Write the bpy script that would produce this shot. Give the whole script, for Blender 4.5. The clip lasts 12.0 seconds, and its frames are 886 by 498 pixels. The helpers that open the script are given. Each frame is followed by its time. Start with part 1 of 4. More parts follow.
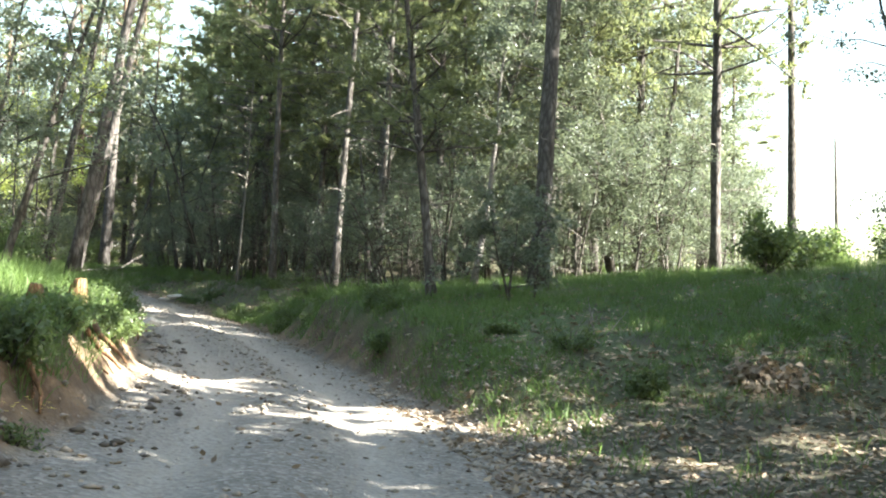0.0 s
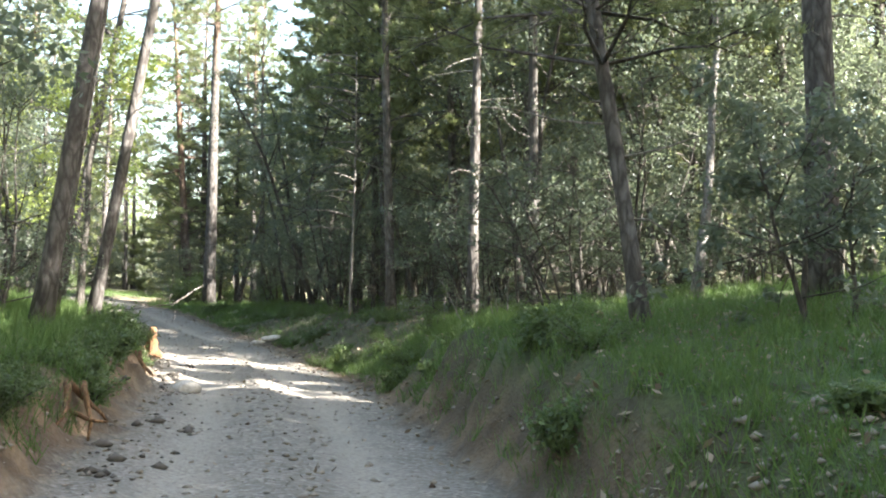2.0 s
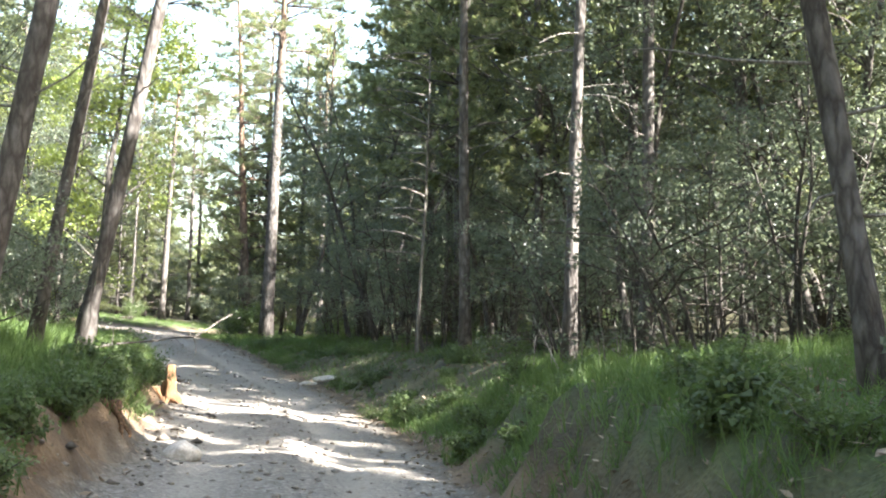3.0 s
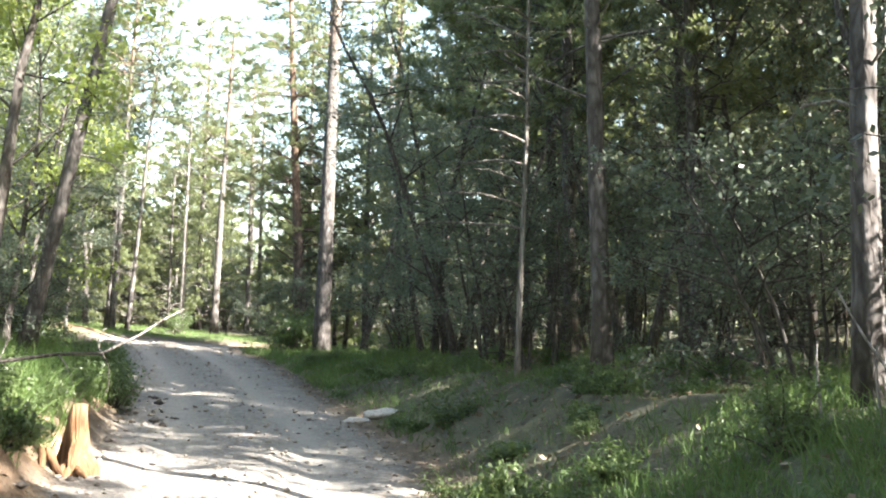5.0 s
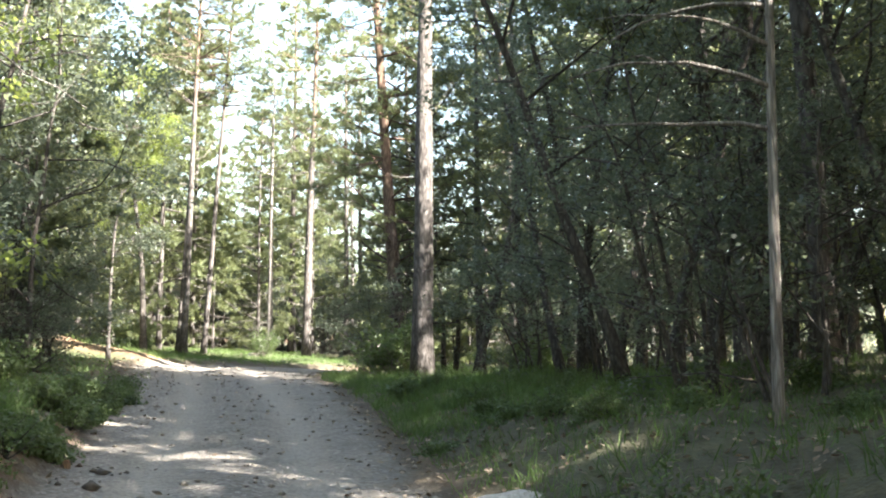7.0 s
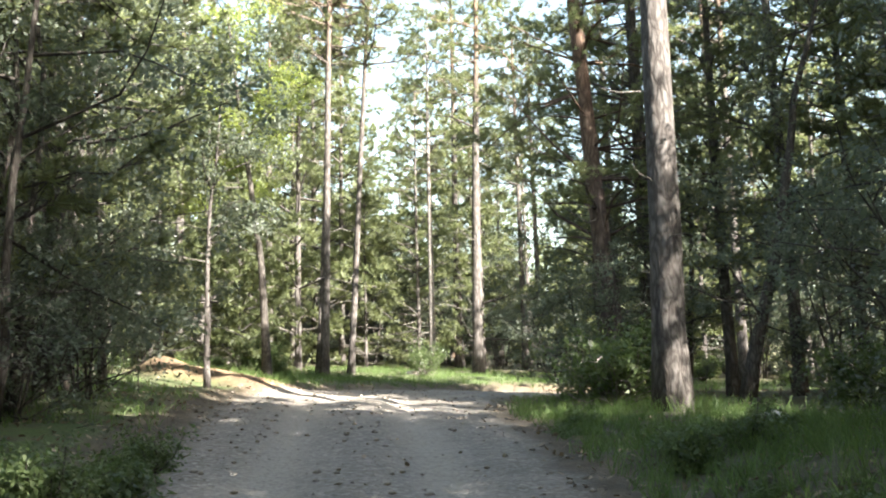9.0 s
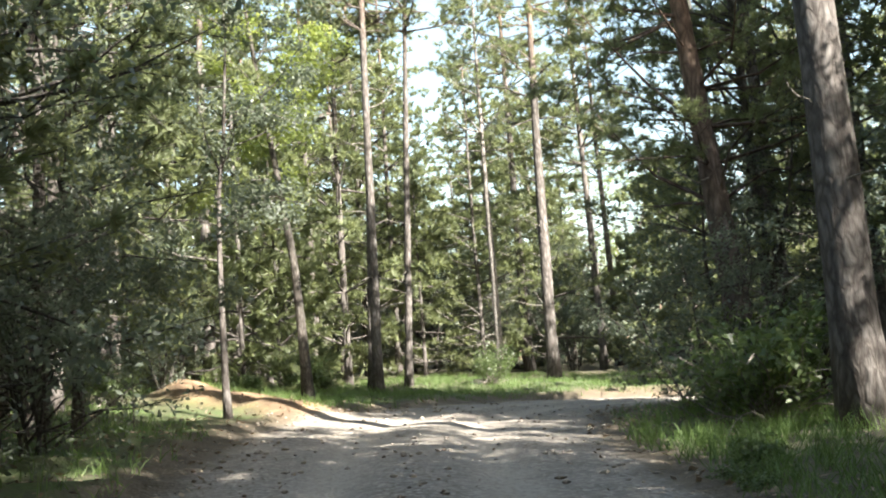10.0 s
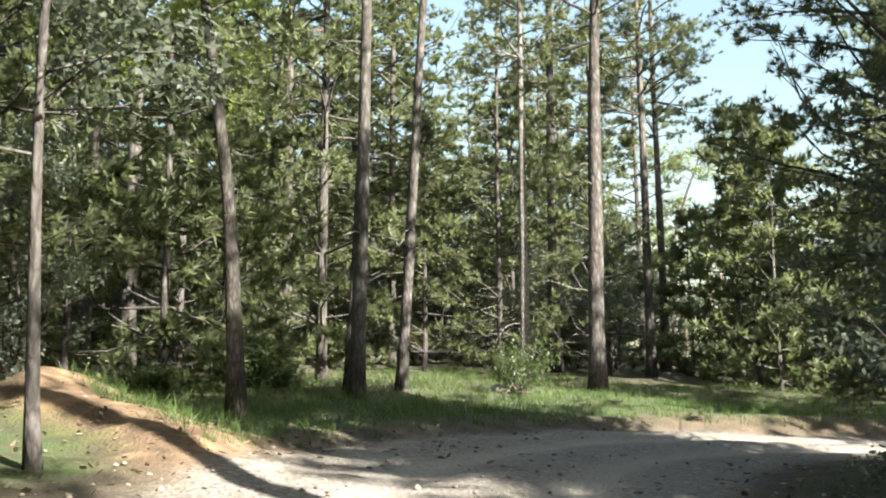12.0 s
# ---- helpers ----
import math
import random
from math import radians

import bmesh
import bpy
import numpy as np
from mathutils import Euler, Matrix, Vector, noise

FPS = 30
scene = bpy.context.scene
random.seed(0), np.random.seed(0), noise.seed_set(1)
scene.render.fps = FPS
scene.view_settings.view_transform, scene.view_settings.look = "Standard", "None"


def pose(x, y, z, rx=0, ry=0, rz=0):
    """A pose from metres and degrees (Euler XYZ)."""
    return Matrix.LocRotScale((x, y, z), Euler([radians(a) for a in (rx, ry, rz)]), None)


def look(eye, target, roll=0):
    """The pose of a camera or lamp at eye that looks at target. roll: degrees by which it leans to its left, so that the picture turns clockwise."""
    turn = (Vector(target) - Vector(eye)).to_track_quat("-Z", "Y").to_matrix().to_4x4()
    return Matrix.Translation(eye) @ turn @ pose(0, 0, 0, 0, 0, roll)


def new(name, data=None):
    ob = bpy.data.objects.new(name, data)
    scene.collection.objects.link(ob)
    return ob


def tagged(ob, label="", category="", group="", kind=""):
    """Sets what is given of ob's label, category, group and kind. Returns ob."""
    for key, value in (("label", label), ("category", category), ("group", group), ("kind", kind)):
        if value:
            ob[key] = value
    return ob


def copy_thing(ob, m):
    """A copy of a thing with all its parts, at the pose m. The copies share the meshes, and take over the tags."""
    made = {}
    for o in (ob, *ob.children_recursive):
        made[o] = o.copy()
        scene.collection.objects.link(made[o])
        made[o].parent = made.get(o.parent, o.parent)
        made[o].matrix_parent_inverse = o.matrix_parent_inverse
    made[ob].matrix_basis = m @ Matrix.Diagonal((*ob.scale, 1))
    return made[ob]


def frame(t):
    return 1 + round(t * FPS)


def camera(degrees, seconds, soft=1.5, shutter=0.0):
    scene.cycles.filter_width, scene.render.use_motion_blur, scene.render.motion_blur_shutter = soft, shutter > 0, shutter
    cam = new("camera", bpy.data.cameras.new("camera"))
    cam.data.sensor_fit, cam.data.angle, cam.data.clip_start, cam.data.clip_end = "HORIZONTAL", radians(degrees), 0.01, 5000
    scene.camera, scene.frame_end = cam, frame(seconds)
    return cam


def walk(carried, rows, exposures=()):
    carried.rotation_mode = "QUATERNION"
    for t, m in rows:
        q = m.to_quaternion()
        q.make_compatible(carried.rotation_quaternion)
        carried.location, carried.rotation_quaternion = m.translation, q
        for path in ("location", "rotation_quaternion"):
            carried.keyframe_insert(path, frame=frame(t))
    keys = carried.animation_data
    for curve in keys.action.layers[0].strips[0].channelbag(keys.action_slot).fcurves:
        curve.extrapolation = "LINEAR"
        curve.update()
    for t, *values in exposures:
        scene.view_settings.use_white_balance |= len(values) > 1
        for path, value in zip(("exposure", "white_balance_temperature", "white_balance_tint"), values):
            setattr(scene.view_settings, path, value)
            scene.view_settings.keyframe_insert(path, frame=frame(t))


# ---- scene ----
cam = camera(44.0, 12.0, soft=2.0, shutter=0.0)
PATH = [
    (0, (-0.000, 0.000, 1.400), (-0.000, 1.991, 1.586), 2.15),
    (0.5, (-0.051, 2.435, 1.525), (-0.092, 4.423, 1.737), 1.53),
    (1, (-0.256, 4.860, 1.640), (-0.367, 6.843, 1.876), 2.45),
    (1.5, (-0.519, 7.279, 1.793), (-0.723, 9.254, 2.037), 3.86),
    (2, (-0.717, 9.706, 1.950), (-0.984, 11.675, 2.177), -0.74),
    (2.5, (-1.126, 11.887, 2.103), (-1.488, 13.831, 2.401), 1.08),
    (3, (-1.534, 14.130, 2.267), (-1.935, 16.067, 2.561), 0.79),
    (3.2, (-1.690, 14.997, 2.320), (-2.099, 16.932, 2.618), 0.38),
    (4.8, (-3.481, 21.572, 2.757), (-4.009, 23.479, 3.049), 1.19),
    (5, (-3.724, 22.349, 2.819), (-4.267, 24.247, 3.136), 0.55),
    (5.5, (-4.374, 24.279, 2.994), (-4.986, 26.152, 3.337), 1.75),
    (6, (-5.058, 26.329, 3.175), (-5.727, 28.184, 3.510), 0.91),
    (6.5, (-5.771, 28.340, 3.308), (-6.465, 30.192, 3.604), 0.47),
    (7, (-6.541, 30.415, 3.457), (-7.281, 32.240, 3.805), -0.77),
    (7.5, (-7.479, 32.349, 3.619), (-8.302, 34.139, 3.959), -0.05),
    (7.7, (-7.878, 33.123, 3.688), (-8.737, 34.892, 4.050), -1.08),
    (9.3, (-12.217, 39.950, 4.542), (-13.250, 41.623, 4.912), -2.20),
    (9.5, (-12.736, 40.702, 4.646), (-13.785, 42.364, 5.018), -3.31),
    (10, (-14.022, 42.543, 4.915), (-15.105, 44.181, 5.298), -4.40),
    (10.5, (-15.242, 44.266, 5.202), (-16.334, 45.885, 5.633), -3.56),
    (11, (-16.534, 46.090, 5.490), (-17.622, 47.703, 5.953), -4.59),
    (11.5, (-17.782, 47.781, 5.778), (-18.869, 49.400, 6.221), -3.51),
    (12, (-18.985, 49.542, 6.068), (-20.079, 51.180, 6.412), -0.35),
]
walk(cam, [(t, look(eye, target, roll)) for t, eye, target, roll in PATH],
     exposures=[(0.0, 3.55, 5950, 9), (2.0, 3.75, 5950, 12), (3.2, 3.85, 5900, 14), (5.0, 3.85, 5950, 14), (7.5, 3.6, 6050, 14), (9.5, 3.25, 6100, 13), (12.0, 2.5, 6050, 10)])

# ---- world and sun ----
SUN_AZ, SUN_EL = radians(103.0), radians(32.0)
world = bpy.data.worlds.new("sky")
scene.world = world
world.use_nodes = True
wn, wl = world.node_tree.nodes, world.node_tree.links
sky = wn.new("ShaderNodeTexSky")
sky.sky_type, sky.sun_disc = "NISHITA", False
sky.sun_elevation, sky.sun_rotation = SUN_EL, SUN_AZ
sky.air_density, sky.dust_density, sky.ozone_density = 1.9, 2.4, 0.5
wl.new(sky.outputs[0], wn["Background"].inputs[0])
wn["Background"].inputs[1].default_value = 0.052
sun_data = bpy.data.lights.new("sun", "SUN")
sun_data.energy, sun_data.angle, sun_data.color = 5.0, radians(0.55), (1.0, 0.93, 0.8)
sun = new("sun", sun_data)
sun.matrix_world = look((0, 0, 60), (-math.sin(SUN_AZ) * math.cos(SUN_EL), -math.cos(SUN_AZ) * math.cos(SUN_EL), 60 - math.sin(SUN_EL)))


# ---- materials ----
def mat(name, rough=0.8, gloss=0.25):
    m = bpy.data.materials.new(name)
    m.use_nodes = True
    n, l = m.node_tree.nodes, m.node_tree.links
    b = n["Principled BSDF"]
    b.inputs["Roughness"].default_value = rough
    b.inputs["Specular IOR Level"].default_value = gloss
    return m, n, l, b


def noise_node(n, l, scale, detail=4.0, vec=None, rough=0.6):
    k = n.new("ShaderNodeTexNoise")
    k.inputs["Scale"].default_value, k.inputs["Detail"].default_value = scale, detail
    k.inputs["Roughness"].default_value = rough
    if vec is not None:
        l.new(vec, k.inputs["Vector"])
    return k.outputs["Fac"]


def ramp(n, l, fac, stops):
    r = n.new("ShaderNodeValToRGB")
    e = r.color_ramp.elements
    while len(e) < len(stops):
        e.new(0.5)
    for k, (p, c) in zip(e, stops):
        k.position, k.color = p, (*c, 1.0)
    l.new(fac, r.inputs[0])
    return r.outputs[0]


def mix(n, l, fac, a, b, kind="MIX"):
    k = n.new("ShaderNodeMix")
    k.data_type, k.blend_type = "RGBA", kind
    for sock, v in ((k.inputs[0], fac), (k.inputs[6], a), (k.inputs[7], b)):
        if isinstance(v, (int, float)):
            sock.default_value = v
        elif isinstance(v, tuple):
            sock.default_value = (*v, 1.0)
        else:
            l.new(v, sock)
    return k.outputs[2]


def math_node(n, l, op, a, b=0.5):
    k = n.new("ShaderNodeMath")
    k.operation = op
    k.use_clamp = True
    for sock, v in ((k.inputs[0], a), (k.inputs[1], b)):
        if isinstance(v, (int, float)):
            sock.default_value = v
        else:
            l.new(v, sock)
    return k.outputs[0]


def coords(n, l, scale=(1, 1, 1), kind="Object"):
    c, mp = n.new("ShaderNodeTexCoord"), n.new("ShaderNodeMapping")
    mp.inputs["Scale"].default_value = scale
    l.new(c.outputs[kind], mp.inputs[0])
    return mp.outputs[0]


def bump(n, l, b, height, strength=0.5, dist=0.02):
    k = n.new("ShaderNodeBump")
    k.inputs["Strength"].default_value, k.inputs["Distance"].default_value = strength, dist
    l.new(height, k.inputs["Height"])
    l.new(k.outputs[0], b.inputs["Normal"])


def attr(n, name):
    k = n.new("ShaderNodeAttribute")
    k.attribute_name = name
    return k.outputs["Fac"]


def ground_material():
    m, n, l, b = mat("forest_ground", 0.95)
    co = coords(n, l)
    big, mid, fine = noise_node(n, l, 0.35, 5, co), noise_node(n, l, 2.2, 6, co), noise_node(n, l, 22, 5, co)
    floor_c = ramp(n, l, mid, [(0.25, (0.035, 0.03, 0.02)), (0.5, (0.075, 0.06, 0.04)), (0.75, (0.13, 0.105, 0.072))])
    floor_c = mix(n, l, math_node(n, l, "MULTIPLY", big, 0.6), floor_c, ramp(n, l, fine, [(0.3, (0.03, 0.026, 0.017)), (0.7, (0.125, 0.102, 0.072))]))
    grass_c = ramp(n, l, fine, [(0.3, (0.028, 0.05, 0.014)), (0.7, (0.075, 0.11, 0.03))])
    k = n.new("ShaderNodeMath")
    k.operation, k.use_clamp = "MULTIPLY_ADD", True
    l.new(mid, k.inputs[0])
    k.inputs[1].default_value, k.inputs[2].default_value = 3.0, -0.85
    gfac = math_node(n, l, "MULTIPLY", attr(n, "grass"), k.outputs[0])
    c = mix(n, l, gfac, floor_c, grass_c)
    soil_c = ramp(n, l, mid, [(0.25, (0.06, 0.041, 0.026)), (0.5, (0.135, 0.089, 0.052)), (0.8, (0.32, 0.212, 0.118))])
    c = mix(n, l, attr(n, "soil"), c, soil_c)
    vor = n.new("ShaderNodeTexVoronoi")
    vor.inputs["Scale"].default_value = 26
    l.new(co, vor.inputs["Vector"])
    peb = ramp(n, l, vor.outputs["Color"], [(0.1, (0.10, 0.088, 0.073)), (0.6, (0.20, 0.178, 0.15)), (0.95, (0.37, 0.34, 0.295))])
    dust = ramp(n, l, mid, [(0.3, (0.15, 0.127, 0.1)), (0.7, (0.275, 0.24, 0.195))])
    road_c = mix(n, l, math_node(n, l, "ADD", math_node(n, l, "MULTIPLY", big, 0.5), 0.1), peb, dust)
    road_c = mix(n, l, attr(n, "rut"), road_c, ramp(n, l, fine, [(0.25, (0.21, 0.182, 0.149)), (0.75, (0.36, 0.318, 0.265))]))
    tr = n.new("ShaderNodeMath")
    tr.operation, tr.use_clamp = "MULTIPLY_ADD", True
    l.new(fine, tr.inputs[0])
    tr.inputs[1].default_value = 1.1
    sub = math_node(n, l, "SUBTRACT", attr(n, "track"), 0.55)
    sub.node.use_clamp = False
    l.new(sub, tr.inputs[2])
    tf = math_node(n, l, "MULTIPLY", tr.outputs[0], math_node(n, l, "MULTIPLY", attr(n, "track"), 1.6))
    c = mix(n, l, tf, c, road_c)
    l.new(c, b.inputs["Base Color"])
    hgt = mix(n, l, 0.5, fine, vor.outputs["Distance"])
    bump(n, l, b, hgt, 0.7, 0.04)
    return m


def bark_material(name, dark, light, red=None, zred=5.0, rough=0.9, stretch=0.18, scale=9.0):
    m, n, l, b = mat(name, rough)
    co = coords(n, l, (1, 1, stretch))
    a, f = noise_node(n, l, scale, 6, co, 0.7), noise_node(n, l, 1.1, 3, coords(n, l))
    vor = n.new("ShaderNodeTexVoronoi")
    vor.feature = "DISTANCE_TO_EDGE"
    vor.inputs["Scale"].default_value = scale * 1.1
    warp, add = n.new("ShaderNodeTexNoise"), n.new("ShaderNodeVectorMath")
    warp.inputs["Scale"].default_value, warp.inputs["Detail"].default_value = scale * 0.8, 4.0
    l.new(co, warp.inputs["Vector"])
    add.operation = "MULTIPLY_ADD"
    l.new(warp.outputs["Color"], add.inputs[0])
    add.inputs[1].default_value = (1.6 / scale, 1.6 / scale, 1.6 / scale)
    l.new(co, add.inputs[2])
    l.new(add.outputs[0], vor.inputs["Vector"])
    c = ramp(n, l, a, [(0.3, dark), (0.7, light)])
    c = mix(n, l, math_node(n, l, "MULTIPLY", f, 0.5), c, tuple(0.6 * v for v in light))
    if red:
        sep, tc = n.new("ShaderNodeSeparateXYZ"), n.new("ShaderNodeTexCoord")
        l.new(tc.outputs["Object"], sep.inputs[0])
        mr = n.new("ShaderNodeMapRange")
        mr.inputs[1].default_value, mr.inputs[2].default_value = zred, zred + 4
        mr.inputs[4].default_value = 0.8
        l.new(sep.outputs[2], mr.inputs[0])
        c = mix(n, l, mr.outputs[0], c, ramp(n, l, a, [(0.3, tuple(0.5 * v for v in red)), (0.7, red)]))
    crack = ramp(n, l, vor.outputs["Distance"], [(0.0, (0.45, 0.42, 0.4)), (0.3, (1, 1, 1))])
    c = mix(n, l, 1.0, c, crack, "MULTIPLY")
    l.new(c, b.inputs["Base Color"])
    bump(n, l, b, mix(n, l, 0.5, a, crack), 0.9, 0.03)
    return m


def leaf_material(name, dark, light, trans, share=0.4, rough=0.45):
    m, n, l, b = mat(name, rough + 0.08, 0.3)
    geo, info = n.new("ShaderNodeNewGeometry"), n.new("ShaderNodeObjectInfo")
    co = coords(n, l)
    big = noise_node(n, l, 0.7, 3, co)
    fac = math_node(n, l, "ADD", math_node(n, l, "MULTIPLY", geo.outputs["Random Per Island"], 0.6), math_node(n, l, "MULTIPLY", big, 0.4))
    c = ramp(n, l, fac, [(0.15, dark), (0.85, light)])
    hsv = n.new("ShaderNodeHueSaturation")
    mr = n.new("ShaderNodeMapRange")
    mr.inputs[3].default_value, mr.inputs[4].default_value = 0.75, 1.25
    l.new(info.outputs["Random"], mr.inputs[0])
    l.new(mr.outputs[0], hsv.inputs["Value"])
    l.new(c, hsv.inputs["Color"])
    l.new(hsv.outputs[0], b.inputs["Base Color"])
    t, s = n.new("ShaderNodeBsdfTranslucent"), n.new("ShaderNodeMixShader")
    l.new(mix(n, l, 1.0, mix(n, l, 0.5, hsv.outputs[0], trans), (1.6, 1.6, 1.6), "MULTIPLY"), t.inputs[0])
    s.inputs[0].default_value = share
    l.new(b.outputs[0], s.inputs[1])
    l.new(t.outputs[0], s.inputs[2])
    l.new(s.outputs[0], n["Material Output"].inputs[0])
    return m


def stone_material(name, dark, light, scale=7.0, spread=False):
    m, n, l, b = mat(name, 0.9)
    co = coords(n, l)
    a = noise_node(n, l, scale, 6, co)
    c = ramp(n, l, a, [(0.3, dark), (0.7, light)])
    if spread:
        geo = n.new("ShaderNodeNewGeometry")
        c = mix(n, l, math_node(n, l, "MULTIPLY", geo.outputs["Random Per Island"], 0.7), c, dark)
    l.new(c, b.inputs["Base Color"])
    bump(n, l, b, a, 0.5, 0.02)
    return m


GROUND = ground_material()
PINE_BARK = bark_material("pine_bark", (0.032, 0.027, 0.024), (0.185, 0.168, 0.15), (0.25, 0.17, 0.115), 9.0, 0.9, 0.36, 8.0)
RED_BARK = bark_material("red_pine_bark", (0.045, 0.035, 0.03), (0.18, 0.152, 0.13), (0.24, 0.155, 0.105), 2.5, 0.9, 0.36, 8.0)
OAK_BARK = bark_material("oak_bark", (0.035, 0.03, 0.025), (0.15, 0.135, 0.115), None, 0, 0.9, 0.35, 14.0)
PALE_BARK = bark_material("pale_bark", (0.09, 0.08, 0.07), (0.36, 0.335, 0.3), None, 0, 0.8, 0.5, 16.0)
DEAD_WOOD = bark_material("dead_wood", (0.13, 0.115, 0.1), (0.38, 0.35, 0.305), None, 0, 0.8, 0.1, 20.0)
ROOT_WOOD = bark_material("root_wood", (0.1, 0.055, 0.028), (0.31, 0.175, 0.08), None, 0, 0.8, 0.1, 14.0)
NEEDLES = leaf_material("pine_needles", (0.034, 0.044, 0.024), (0.15, 0.168, 0.08), (0.31, 0.34, 0.13), 0.42, 0.42)
OAK_LEAVES = leaf_material("oak_leaves", (0.034, 0.042, 0.027), (0.118, 0.135, 0.098), (0.2, 0.235, 0.125), 0.36, 0.34)
# oak leaves as the sun lights them, the glow put into the colour
SUNLIT_LEAVES = leaf_material("sunlit_leaves", (0.055, 0.075, 0.026), (0.16, 0.195, 0.055), (0.4, 0.43, 0.09), 0.5, 0.36)
SHRUB_LEAVES = leaf_material("shrub_leaves", (0.035, 0.052, 0.02), (0.1, 0.13, 0.05), (0.18, 0.25, 0.06), 0.34, 0.36)
GRASS = leaf_material("grass_blades", (0.04, 0.068, 0.018), (0.1, 0.145, 0.04), (0.15, 0.23, 0.055), 0.36, 0.45)
LITTER = leaf_material("dry_leaves", (0.10, 0.07, 0.045), (0.34, 0.27, 0.19), (0.3, 0.2, 0.1), 0.1, 0.7)
GRAVEL = stone_material("gravel", (0.18, 0.155, 0.125), (0.34, 0.295, 0.24), 5.0, True)
RUBBLE = stone_material("rubble", (0.05, 0.042, 0.034), (0.2, 0.17, 0.135), 9.0, True)
PALE_STONE = stone_material("pale_stone", (0.3, 0.265, 0.22), (0.56, 0.51, 0.44))
CONE = stone_material("cone_scales", (0.035, 0.022, 0.014), (0.11, 0.075, 0.05), 30.0)
YELLOW = leaf_material("yellow_petals", (0.5, 0.42, 0.05), (0.7, 0.62, 0.12), (0.6, 0.55, 0.1), 0.3, 0.6)


# ---- geometry helpers ----
class Geo:
    """Vertices and faces gathered for one mesh; slot: the material slot of the faces added next."""

    def __init__(self):
        self.v, self.f, self.m, self.count, self.slot = [], [], [], 0, 0

    def add(self, verts, faces):
        self.v.append(np.asarray(verts, float).reshape(-1, 3))
        k = self.count
        self.count += len(self.v[-1])
        if isinstance(faces, np.ndarray):
            self.f.append(faces + k)
            self.m.append(np.full(len(faces), self.slot))
            return
        for size in sorted({len(f) for f in faces}):
            same = np.array([f for f in faces if len(f) == size])
            self.f.append(same + k)
            self.m.append(np.full(len(same), self.slot))

    def tube(self, pts, radii, sides=7, cap=True):
        pts = np.asarray(pts, float)
        t = np.gradient(pts, axis=0)
        t /= np.linalg.norm(t, axis=1)[:, None] + 1e-9
        ref = np.array((0.0, 0, 1)) if abs(t[0, 2]) < 0.8 else np.array((1.0, 0, 0))
        a = np.cross(t, ref)
        a /= np.linalg.norm(a, axis=1)[:, None] + 1e-9
        b = np.cross(t, a)
        ang = np.linspace(0, 2 * np.pi, sides, endpoint=False)
        r = np.asarray(radii, float)
        r = r[:, None, None] if r.ndim == 1 else r[:, :, None]
        ring = pts[:, None] + r * (np.cos(ang)[None, :, None] * a[:, None] + np.sin(ang)[None, :, None] * b[:, None])
        n, faces = len(pts), []
        for i in range(n - 1):
            for j in range(sides):
                k = (j + 1) % sides
                faces.append((i * sides + j, i * sides + k, (i + 1) * sides + k, (i + 1) * sides + j))
        if cap:
            faces += [tuple(range(sides))[::-1], tuple((n - 1) * sides + j for j in range(sides))]
        self.add(ring.reshape(-1, 3), faces)

    def quads(self, c, u, v):
        """Diamond leaves: centre c, half length u, half width v, each (N, 3)."""
        n = len(c)
        vv = np.stack([c - u, c - 0.1 * u + v, c + u, c - 0.1 * u - v], 1).reshape(-1, 3)
        self.add(vv, np.arange(4 * n).reshape(n, 4))

    def tris(self, base, tip, side):
        n = len(base)
        vv = np.stack([base - side, base + side, tip], 1).reshape(-1, 3)
        self.add(vv, np.arange(3 * n).reshape(n, 3))

    def mesh(self, name, smooth=False):
        me = bpy.data.meshes.new(name)
        v = np.concatenate(self.v)
        sizes = np.concatenate([np.full(len(f), f.shape[1]) for f in self.f])
        loops = np.concatenate([f.ravel() for f in self.f]).astype(np.int32)
        me.vertices.add(len(v))
        me.vertices.foreach_set("co", v.ravel())
        me.loops.add(len(loops))
        me.loops.foreach_set("vertex_index", loops)
        me.polygons.add(len(sizes))
        me.polygons.foreach_set("loop_start", np.concatenate([[0], np.cumsum(sizes)[:-1]]).astype(np.int32))
        me.polygons.foreach_set("material_index", np.concatenate(self.m).astype(np.int32))
        me.update(calc_edges=True)
        if smooth:
            me.shade_smooth()
        return me


def unit(a):
    return a / (np.linalg.norm(a, axis=-1, keepdims=True) + 1e-9)


def part(name, geo, material, parent=None, label="", smooth=False):
    me = geo.mesh(name, smooth)
    for one in material if isinstance(material, tuple) else (material,):
        me.materials.append(one)
    ob = new(name, me)
    ob.parent = parent
    return tagged(ob, label)


def thing(name, m, label, category, group="", kind=""):
    ob = new(name)
    ob.empty_display_size = 0.2
    ob.matrix_basis = m
    return tagged(ob, label, category, group, kind)


# ---- the lie of the land ----
ROAD = np.array([(0.6, -30), (-0.2, -8), (-0.7, 3), (-1.2, 10), (-2.2, 15), (-3.7, 20), (-5.3, 25), (-7.4, 30), (-10.3, 36),
                 (-13.3, 41), (-15.8, 45), (-19.3, 50), (-22.6, 54.5), (-24.9, 59.5), (-25.2, 64), (-23.3, 68), (-18, 73), (-9, 78), (6, 84)], float)


def smooth_line(p, rounds=3):
    for _ in range(rounds):
        q = np.empty((2 * len(p) - 2, 2))
        q[0::2], q[1::2] = 0.75 * p[:-1] + 0.25 * p[1:], 0.25 * p[:-1] + 0.75 * p[1:]
        p = np.concatenate([p[:1], q, p[-1:]])
    return p


LINE = smooth_line(ROAD)


